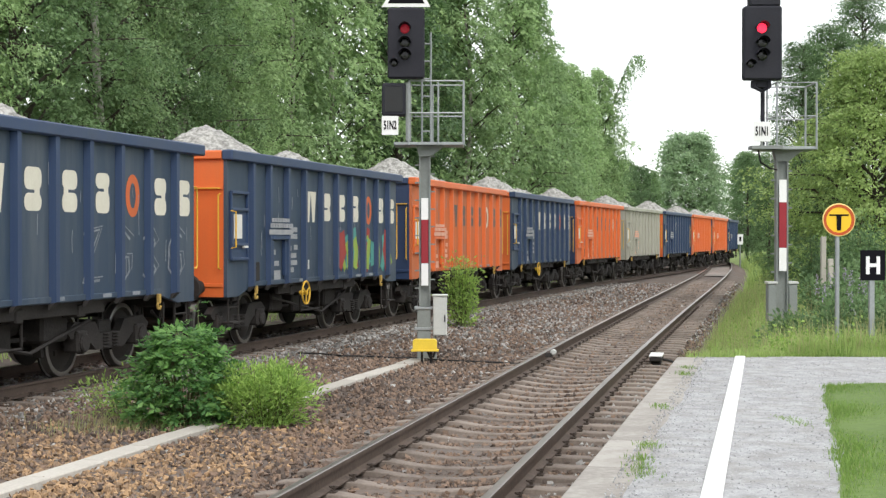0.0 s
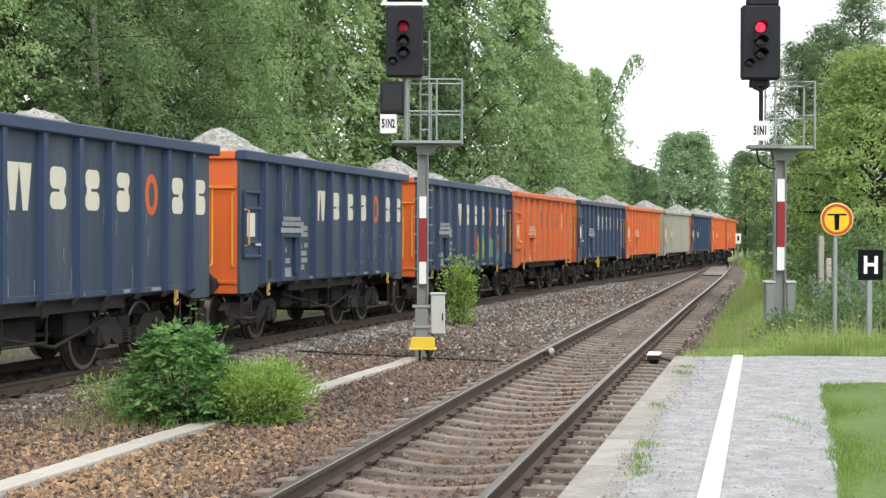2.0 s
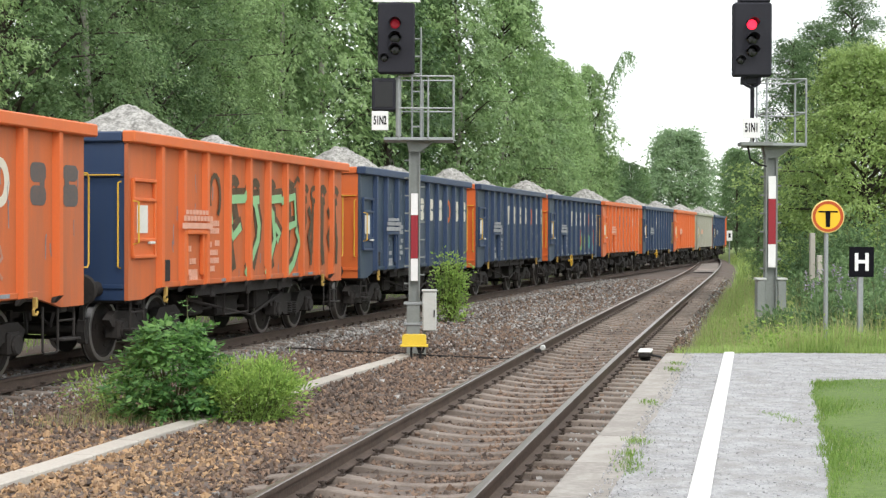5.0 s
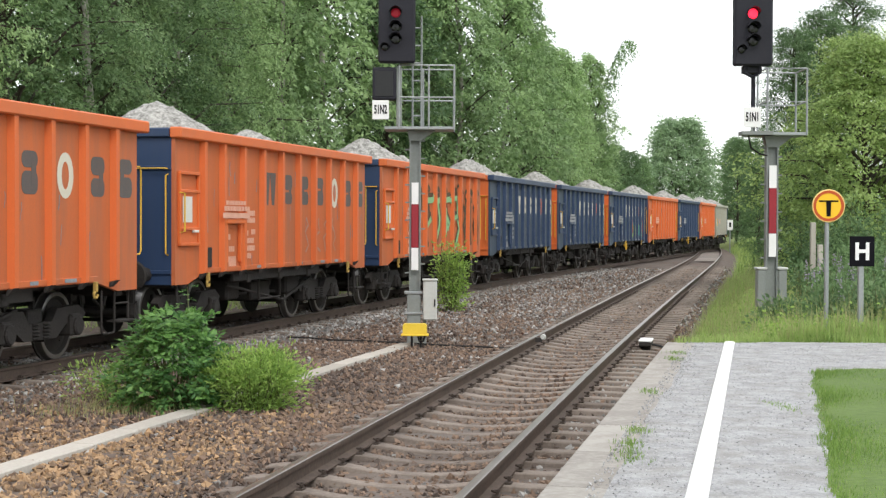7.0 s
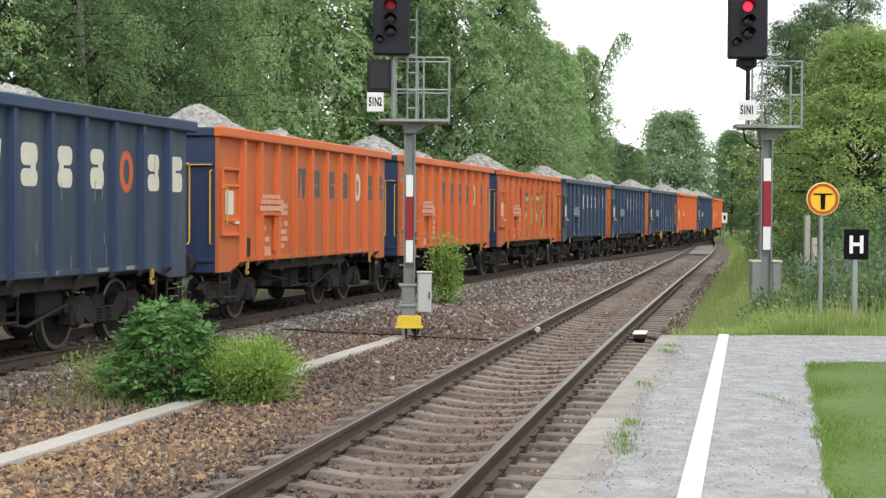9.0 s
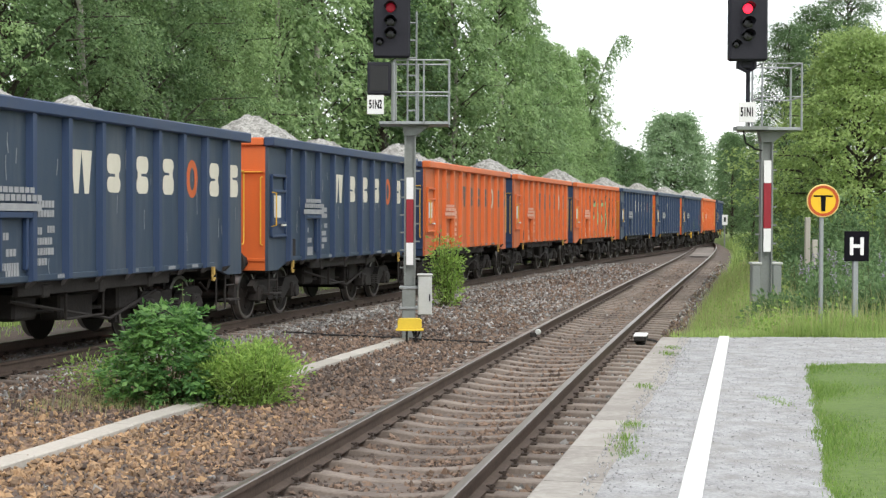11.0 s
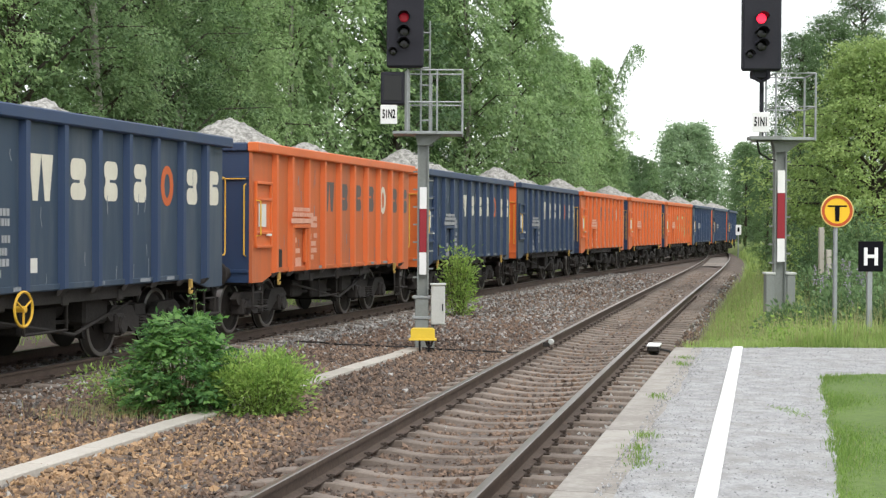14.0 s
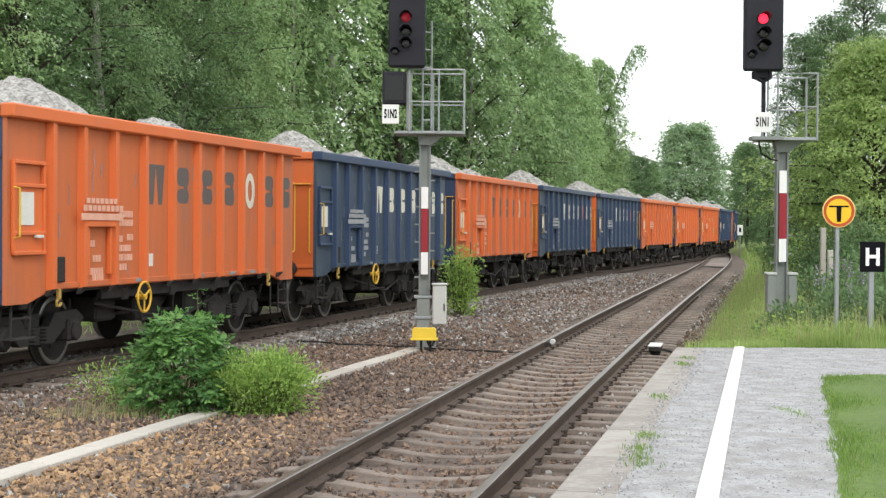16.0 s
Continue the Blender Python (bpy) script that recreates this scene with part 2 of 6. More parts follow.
# ---- mesh tools ----
class Geo:
    def __init__(self):
        self.v, self.f, self.i, self.k = [], [], [], 0

    def use(self, k):
        self.k = k
        return self

    def add(self, verts, faces):
        n = len(self.v)
        self.v += [tuple(p) for p in verts]
        self.f += [tuple(n + q for q in fc) for fc in faces]
        self.i += [self.k] * len(faces)
        return self

    def box(self, x0, x1, y0, y1, z0, z1, c=0.0):
        """A box, with its edges chamfered by c."""
        if c <= 0:
            return self.add([(x, y, z) for x in (x0, x1) for y in (y0, y1) for z in (z0, z1)],
                            [(0, 1, 3, 2), (4, 6, 7, 5), (0, 4, 5, 1), (2, 3, 7, 6), (0, 2, 6, 4), (1, 5, 7, 3)])
        X, Y, Z = (x0, x1), (y0, y1), (z0, z1)
        sg = (1, -1)
        vs, idx = [], {}
        for i in (0, 1):
            for j in (0, 1):
                for k in (0, 1):
                    for a in range(3):
                        idx[i, j, k, a] = len(vs)
                        vs.append((X[i] + (0 if a == 0 else c * sg[i]), Y[j] + (0 if a == 1 else c * sg[j]), Z[k] + (0 if a == 2 else c * sg[k])))
        fs = []
        for i in (0, 1):
            fs.append([idx[i, j, k, 0] for j, k in ((0, 0), (1, 0), (1, 1), (0, 1))][::1 if i else -1])
            fs.append([idx[j, i, k, 1] for j, k in ((0, 0), (0, 1), (1, 1), (1, 0))][::1 if i else -1])
            fs.append([idx[j, k, i, 2] for j, k in ((0, 0), (1, 0), (1, 1), (0, 1))][::1 if i else -1])
            for j in (0, 1):
                e = (i + j) % 2
                fs.append([idx[i, j, 0, 0], idx[i, j, 1, 0], idx[i, j, 1, 1], idx[i, j, 0, 1]][::1 if e else -1])
                fs.append([idx[i, 0, j, 0], idx[i, 0, j, 2], idx[i, 1, j, 2], idx[i, 1, j, 0]][::1 if e else -1])
                fs.append([idx[0, i, j, 1], idx[1, i, j, 1], idx[1, i, j, 2], idx[0, i, j, 2]][::1 if e else -1])
                for k in (0, 1):
                    fs.append([idx[i, j, k, 0], idx[i, j, k, 1], idx[i, j, k, 2]][::1 if (i + j + k) % 2 else -1])
        return self.add(vs, fs)

    def tube(self, pts, r, n=8, caps=True):
        """A round bar through the points; r may be a list."""
        pts = [Vector(p) for p in pts]
        rs = r if isinstance(r, (list, tuple)) else [r] * len(pts)
        vs, fs = [], []
        for j, p in enumerate(pts):
            d = (pts[min(j + 1, len(pts) - 1)] - pts[max(j - 1, 0)]).normalized()
            u = d.orthogonal().normalized() if abs(d.z) > 0.9 else d.cross(Vector((0, 0, 1))).normalized()
            w = d.cross(u)
            if j and u.dot(last) < 0:
                u, w = -u, -w
            last = u
            vs += [p + (u * math.cos(a) + w * math.sin(a)) * rs[j] for a in (2 * math.pi * q / n for q in range(n))]
        for j in range(len(pts) - 1):
            for q in range(n):
                a, b = j * n + q, j * n + (q + 1) % n
                fs.append((a, b, b + n, a + n))
        if caps:
            fs.append(tuple(range(n - 1, -1, -1)))
            fs.append(tuple(range((len(pts) - 1) * n, len(pts) * n)))
        return self.add(vs, fs)

    def lathe(self, profile, n=24, axis="y", at=(0, 0, 0), caps=True):
        """Profile of (radius, along) turned round an axis."""
        vs, fs = [], []
        for r, h in profile:
            for q in range(n):
                a = 2 * math.pi * q / n
                c, s = r * math.cos(a), r * math.sin(a)
                v = {"y": (c, h, s), "z": (c, s, h), "x": (h, c, s)}[axis]
                vs.append((v[0] + at[0], v[1] + at[1], v[2] + at[2]))
        for j in range(len(profile) - 1):
            for q in range(n):
                a, b = j * n + q, j * n + (q + 1) % n
                fs.append((a, b, b + n, a + n))
        if caps:
            fs.append(tuple(range(n)))
            fs.append(tuple(range((len(profile) - 1) * n, len(profile) * n)))
        return self.add(vs, fs)

    def prism(self, poly, y0, y1):
        """A polygon in x and z, given depth along y."""
        n = len(poly)
        vs = [(x, y0, z) for x, z in poly] + [(x, y1, z) for x, z in poly]
        fs = [tuple(range(n)), tuple(range(2 * n - 1, n - 1, -1))] + [(q, q + n, (q + 1) % n + n, (q + 1) % n) for q in range(n)]
        return self.add(vs, fs)

    def rise(self, poly, z0, z1):
        """A polygon in x and y, given height."""
        n = len(poly)
        vs = [(x, y, z0) for x, y in poly] + [(x, y, z1) for x, y in poly]
        return self.add(vs, [tuple(range(n)), tuple(range(2 * n - 1, n - 1, -1))] + [(q, q + n, (q + 1) % n + n, (q + 1) % n) for q in range(n)])

    def mesh(self, name, mats, smooth=False):
        me = bpy.data.meshes.new(name)
        me.from_pydata(self.v, [], self.f)
        for m in mats if isinstance(mats, (list, tuple)) else [mats]:
            me.materials.append(m)
        me.polygons.foreach_set("material_index", self.i)
        bm = bmesh.new()
        bm.from_mesh(me)
        bmesh.ops.recalc_face_normals(bm, faces=bm.faces)
        bm.to_mesh(me)
        bm.free()
        if smooth:
            me.shade_smooth()
            me.set_sharp_from_angle(angle=radians(40))
        return me


def part(name, geo, material, parent, label="", at=None, smooth=False):
    """One mesh object under a thing or a part; geo may be a finished mesh."""
    ob = new(name, geo if isinstance(geo, bpy.types.Mesh) else geo.mesh(name, material, smooth))
    ob.parent = parent
    if at is not None:
        ob.matrix_basis = at if isinstance(at, Matrix) else Matrix.Translation(at)
    return tagged(ob, label)


def thing(name, at, label, category, group="", kind=""):
    ob = new(name)
    ob.empty_display_size = 0.1
    ob.matrix_basis = at if isinstance(at, Matrix) else Matrix.Translation(at)
    return tagged(ob, label, category, group, kind)


# ---- the plan: two tracks that meet far off and bend away ----
NEAR_Y = np.array([-60, -30, 0, 19.6, 39.16, 58.7, 78.26, 97.86, 117.52, 137.28, 157.13, 177.06, 200, 230, 260.0])
NEAR_X = np.array([-14.4, -8.55, -2.65, 1.33, 5.49, 9.74, 13.94, 17.93, 21.56, 24.68, 27.12, 28.74, 29.6, 28.9, 26.4])
FINE = np.arange(-60, 250, 0.25)


def smooth_knots(xs, ys, at):
    """Smooth curve through knots (cubic, slopes from the neighbours)."""
    m = np.gradient(ys, xs)
    j = np.clip(np.searchsorted(xs, at) - 1, 0, len(xs) - 2)
    h = xs[j + 1] - xs[j]
    u = (at - xs[j]) / h
    return ((2 * u**3 - 3 * u**2 + 1) * ys[j] + (u**3 - 2 * u**2 + u) * h * m[j] + (3 * u**2 - 2 * u**3) * ys[j + 1] + (u**3 - u**2) * h * m[j + 1])


NEAR = smooth_knots(NEAR_Y, NEAR_X, FINE)
slope = np.interp(FINE, [-60, 25, 50, 65, 80, 100, 112, 125, 140], [0.245, 0.248, 0.266, 0.298, 0.306, 0.288, 0.272, 0.235, 0.2])
side = np.cumsum(slope) * 0.25
side += -3.42 - np.interp(24.68, FINE, side)
FAR = side - 1.45 * np.sqrt(1 + slope**2)
blend = np.clip((FINE - 112) / 22, 0, 1)
blend = blend * blend * (3 - 2 * blend)
FAR = FAR * (1 - blend) + NEAR * blend
FAR_S = np.concatenate([[0], np.cumsum(np.hypot(np.diff(FAR), 0.25))])
FAR_S -= np.interp(25.03, FINE, FAR_S)
NEAR_S = np.concatenate([[0], np.cumsum(np.hypot(np.diff(NEAR), 0.25))])
NEAR_S -= np.interp(0.0, FINE, NEAR_S)


def near_x(y):
    return float(np.interp(y, FINE, NEAR))


def far_x(y):
    return float(np.interp(y, FINE, FAR))


def on_track(xs, ss, s):
    """Place and heading (radians from +x) at the arc length s."""
    y = float(np.interp(s, ss, FINE))
    a, b = np.interp([y - 0.5, y + 0.5], FINE, xs)
    return float(np.interp(y, FINE, xs)), y, math.atan2(1.0, b - a)


def sweep(g, xs, y0, y1, step, profile, k=0):
    """Sweep a closed profile of (offset to the right, height) along a track."""
    ys = np.arange(y0, y1 + 0.01, step)
    rows = []
    for y in ys:
        a, b = np.interp([y - 0.5, y + 0.5], FINE, xs)
        n = Vector((1.0, -(b - a), 0)).normalized()
        c = Vector((float(np.interp(y, FINE, xs)), y, 0))
        rows.append([c + n * o + Vector((0, 0, h)) for o, h in profile])
    n = len(profile)
    g.use(k).add([p for r in rows for p in r], [(j * n + q, j * n + (q + 1) % n, (j + 1) * n + (q + 1) % n, (j + 1) * n + q) for j in range(len(ys) - 1) for q in range(n)])
    return g


PLAT = 0.38
EDGE = 0.747 + 0.2206 * (FINE - 9.0)
LINE = 1.53 + 0.213 * (FINE - 8.6)


def lawn_x(y):
    return 2.33 + 0.234 * (y - 8.55)


def edge_x(y):
    return 0.747 + 0.2206 * (y - 9.0)

# ---- ground ----
def ground_z(x, y):
    """The meadow: low under the ballast, a bank beside the platform, rising woods floor."""
    d = x - near_x(min(max(y, -59), 240))
    e = far_x(min(max(y, -59), 240)) - x
    if d > 1.7:
        u = min(max((d - 1.75) / (0.2 if y < 18.9 else 1.6), 0), 1)
        top = 0.33 if y < 18.9 else 0.33 - 0.13 * min((y - 18.9) / 8, 1)
        return -0.5 + u * u * (3 - 2 * u) * (top + 0.5)
    if e > 4.4:
        u = min((e - 4.4) / 5, 1)
        return -0.5 + 0.5 * u * u
    return -0.5


def build_ground():
    g = Geo()
    ys = [-3000, -600, -150, -60, -30] + [-20 + 1.0 * i for i in range(39)] + [18.85, 18.95] + [19.5 + i for i in range(60)] + [82 + 3 * i for i in range(57)] + [280, 400, 800, 2000, 4500]
    offs = [-3000, -800, -200, -80, -40, -25, -16, -12, -9, -7, -5, -2.6, 0, 1.7, 1.78, 1.9, 1.97, 2.2, 2.6, 3.0, 3.4, 4, 5, 7, 10, 14, 20, 30, 50, 120, 500, 3500]
    n = len(offs)
    vs = []
    for y in ys:
        yc = min(max(y, -59), 240)
        for o in offs:
            x = (near_x(yc) if o > -2.5 else far_x(yc) + 2.6) + o
            z = ground_z(x, y) + (0.05 * noise.noise((x * 0.3, y * 0.3, 0)) if abs(o) > 2.7 and y > 20 else 0)
            vs.append((x, y, z))
    g.add(vs, [(j * n + q, j * n + q + 1, (j + 1) * n + q + 1, (j + 1) * n + q) for j in range(len(ys) - 1) for q in range(n - 1)])
    ob = new("ground", g.mesh("ground", M["soil"], True))
    tagged(ob, "grassy green ground beside the railway tracks", "ground", kind="structure")


build_ground()


def build_ballast():
    g = Geo()
    ys = np.arange(-25, 245, 0.5)
    m = 34
    vs = []
    for y in ys:
        # widened behind the train: its dark brown stands in for shade under the woods
        a, b = far_x(y) - 5.0, near_x(y) + (1.75 if y > 18.9 else 1.95)
        for q in range(m):
            u = q / (m - 1)
            x = a + (b - a) * u
            drop = max(0, (0.06 - u) / 0.06) * 0.3 + (max(0, (u - 0.97) / 0.03) * 0.05 if y < 18.9 else max(0, (u - 0.93) / 0.07) * 0.25)
            dd = abs(x - near_x(y))
            z = -0.225 - drop - (0.035 * max(0, 1 - dd / 0.6)) + 0.03 * noise.noise((x * 1.3, y * 1.3, 2.0))
            vs.append((x, y, z))
    g.add(vs, [(j * m + q, j * m + q + 1, (j + 1) * m + q + 1, (j + 1) * m + q) for j in range(len(ys) - 1) for q in range(m - 1)])
    tagged(new("ballast_bed", g.mesh("ballast_bed", M["ballast"], True)), "brown crushed-stone ballast bed under both tracks", "ballast", kind="structure")


build_ballast()
OCT_F = np.array([(0, 2, 4), (2, 1, 4), (1, 3, 4), (3, 0, 4), (2, 0, 5), (1, 2, 5), (3, 1, 5), (0, 3, 5)])
OCT_V = np.array([(1, 0, 0), (-1, 0, 0), (0, 1, 0), (0, -1, 0), (0, 0, 1), (0, 0, -1)], float)


def pebbles(name, pts, sizes, material, label, seed):
    """Many angular stones in one mesh."""
    rng = np.random.default_rng(seed)
    n = len(pts)
    v = OCT_V[None] * rng.uniform(0.5, 1.25, (n, 6, 1)) * (sizes[:, None, None] * rng.uniform(0.6, 1.3, (n, 1, 3)))
    v += rng.uniform(-0.25, 0.25, (n, 6, 3)) * sizes[:, None, None]
    q = rng.normal(size=(n, 4))
    q /= np.linalg.norm(q, axis=1)[:, None]
    w, x, y, z = q.T
    R = np.stack([1 - 2 * (y * y + z * z), 2 * (x * y - z * w), 2 * (x * z + y * w), 2 * (x * y + z * w), 1 - 2 * (x * x + z * z), 2 * (y * z - x * w),
                  2 * (x * z - y * w), 2 * (y * z + x * w), 1 - 2 * (x * x + y * y)], 1).reshape(n, 3, 3)
    v = np.einsum("nij,nkj->nki", R, v) + pts[:, None, :]
    f = (OCT_F[None] + 6 * np.arange(n)[:, None, None]).reshape(-1, 3)
    me = bpy.data.meshes.new(name)
    me.from_pydata(v.reshape(-1, 3).tolist(), [], f.tolist())
    me.materials.append(material)
    return tagged(new(name, me), label, "ballast stones", kind="stuff")


def scatter_ballast():
    rng = np.random.default_rng(4)
    brown, grey, ochre = [], [], []
    for y0, y1, dens, size in ((3.0, 16, 400, 0.035), (16, 26, 240, 0.038), (26, 45, 110, 0.042), (45, 70, 40, 0.055)):
        area = (y1 - y0) * 14
        n = int(area * dens)
        y = rng.uniform(y0, y1, n)
        a, b = np.interp(y, FINE, FAR) - 1.0, np.interp(y, FINE, NEAR) + 1.62
        x = rng.uniform(0, 1, n) * 14 + b - 14
        keep = x > a
        x, y = x[keep], y[keep]
        nx, ns = np.interp(y, FINE, NEAR), np.interp(y, FINE, NEAR_S)
        d = (x - nx) * 0.98
        s = ns - (x - nx) * 0.2
        m = np.abs((s + 0.305) % 0.61 - 0.305) < 0.075
        on = (np.abs(d) < 1.32) & m & (rng.uniform(size=len(x)) > 0.07)
        rail = np.abs(np.abs(d) - 0.7525) < 0.1
        x, y, d = x[~on & ~rail], y[~on & ~rail], d[~on & ~rail]
        z = np.full(len(x), -0.222) + rng.uniform(-0.008, 0.022, len(x)) - np.where(np.abs(d) < 1.3, 0.010, 0) - 0.036 * np.clip(1 - np.abs(d) / 0.6, 0, 1)
        sz = size * rng.uniform(0.55, 1.2, len(x))
        e = x - np.interp(y, FINE, FAR)
        far = np.clip((y - 24) / 10, 0, 1)
        edge = np.clip(1.25 - (e - 1.2) / 1.1, 0.06, 0.85) * np.clip((y - 17) / 6, 0.25, 1)
        g = (rng.uniform(size=len(x)) < np.maximum(edge, 0.42 * far * (np.abs(d) > 1.2))) | ((d > 0.95) & (y < 22) & (rng.uniform(size=len(x)) < 0.4))
        P = np.stack([x, y, z], 1)
        o = ~g & (d < -1.15) & (rng.uniform(size=len(x)) < np.clip((17.5 - y) / 5, 0, 0.8) * np.clip((e - 1.5) / 1.5, 0, 1) * np.clip((-d - 1.35) / 0.8, 0, 1))
        ochre.append((P[o], sz[o]))
        g2 = g | o
        brown.append((P[~g2], sz[~g2]))
        grey.append((P[g], sz[g]))
    for name, sets, m, lab in (("brown_ballast", brown, "stone", "rust-brown angular ballast stones between the tracks"),
                               ("ochre_ballast", ochre, "ochre", "ochre-yellow angular ballast stones by the cable duct"),
                               ("grey_ballast", grey, "stone_grey", "grey angular ballast stones beside the far track")):
        pebbles(name, np.concatenate([p for p, _ in sets]), np.concatenate([q for _, q in sets]), M[m], lab, 7)


scatter_ballast()


def scatter_grit():
    """Loose grit on the platform surface."""
    rng = np.random.default_rng(12)
    n = 10000
    y = 8.0 + 10.8 * rng.uniform(size=n)
    x = edge_x(y) + 0.25 + rng.uniform(size=n) ** 1.2 * 2.7
    z = np.full(n, PLAT + 0.012)
    pebbles("loose_grit", np.stack([x, y, z], 1), 0.0075 * rng.uniform(0.5, 1.4, n), M["grit_stone"], "loose pale grit on the platform", 13)


scatter_grit()

# ---- tracks ----
RAIL_PROFILE = [(-0.036, -0.006), (-0.026, 0.0), (0.026, 0.0), (0.036, -0.006), (0.036, -0.04), (0.009, -0.05), (0.009, -0.14),
                (0.075, -0.16), (0.075, -0.172), (-0.075, -0.172), (-0.075, -0.16), (-0.009, -0.14), (-0.009, -0.05), (-0.036, -0.04)]


def rail(xs, offset, y0, y1, parent):
    g = Geo()
    sweep(g, xs, y0, y1, 1.0, [(o + offset, h) for o, h in RAIL_PROFILE])
    n = len(RAIL_PROFILE)
    g.i = [1 if (k % n) in (0, 1, 2) else 0 for k in range(len(g.f))]
    return part("rail", g, [M["rail"], M["railtop"]], parent, "rusty steel rail with a worn bright head")


def sleeper_mesh():
    g = Geo()
    st = [(-1.3, -0.20), (-1.2, -0.185), (-0.62, -0.174), (-0.36, -0.208), (-0.12, -0.226), (0.12, -0.226), (0.36, -0.208), (0.62, -0.174), (1.2, -0.185), (1.3, -0.20)]
    vs = []
    for y, z in st:
        w = 0.095 if abs(y) > 0.4 else 0.075
        vs += [(-w - 0.02, y, -0.33), (-w, y, z - 0.008), (-w + 0.012, y, z), (w - 0.012, y, z), (w, y, z - 0.008), (w + 0.02, y, -0.33)]
    g.add(vs, [(j * 6 + q, j * 6 + q + 1, j * 6 + q + 7, j * 6 + q + 6) for j in range(9) for q in range(5)] + [(0, 1, 2, 3, 4, 5), (54, 55, 56, 57, 58, 59)])
    return g.mesh("sleeper", M["sleeper"])


def clip_mesh():
    g = Geo()
    for o in (-0.7525, 0.7525):
        for e in (-1, 1):
            c = o + e * 0.1
            g.box(-0.05, 0.05, c - 0.03, c + 0.03, -0.178, -0.160, 0.006)
            g.tube([(-0.045, c, -0.15), (-0.045, c + 0.02 * e, -0.135), (0, c - 0.03 * e, -0.13), (0.045, c + 0.02 * e, -0.135), (0.045, c, -0.15)], 0.009, 5)
            g.tube([(0, c + 0.01 * e, -0.16), (0, c + 0.01 * e, -0.118)], 0.013, 6)
    return g.mesh("rail_clips", M["clip"])


SLEEPER, CLIPS = sleeper_mesh(), clip_mesh()


def build_track(name, xs, ss, y0, y1, sl0, sl1, label):
    tr = thing(name, (0, 0, 0), label, "railway track", kind="structure")
    rail(xs, -0.7525, y0, y1, tr)
    rail(xs, 0.7525, y0, y1, tr)
    s0, s1 = float(np.interp(sl0, FINE, ss)), float(np.interp(sl1, FINE, ss))
    k = math.ceil(s0 / 0.61)
    while k * 0.61 < s1:
        x, y, h = on_track(xs, ss, k * 0.61)
        m = Matrix.Translation((x, y, 0)) @ Matrix.Rotation(h, 4, "Z")
        sl = part("sleeper", SLEEPER, None, tr, at=m)
        if y < 45:
            part("rail_clips", CLIPS, None, sl)
        k += 1
    return tr


build_track("track_near", NEAR, NEAR_S, -20, 235, -12, 75, "rusty railway track on weathered concrete sleepers beside the platform")
build_track("track_far", FAR, FAR_S, -20, 128, 10, 60, "rusty railway track that carries the freight train")


def build_crossing():
    """Pale concrete slabs between the rails far off, where the tracks meet."""
    th = thing("crossing_slabs", (0, 0, 0), "pale concrete crossing slabs between the rails", "crossing", kind="structure")
    for j in range(6):
        y0 = 83 + j * 4.5
        g = Geo()
        sweep(g, NEAR, y0, y0 + 4.4, 1.1, [(-0.60, -0.185), (0.60, -0.185), (0.60, -0.3), (-0.60, -0.3)])
        part("slab", g, M["slab"], th)


build_crossing()


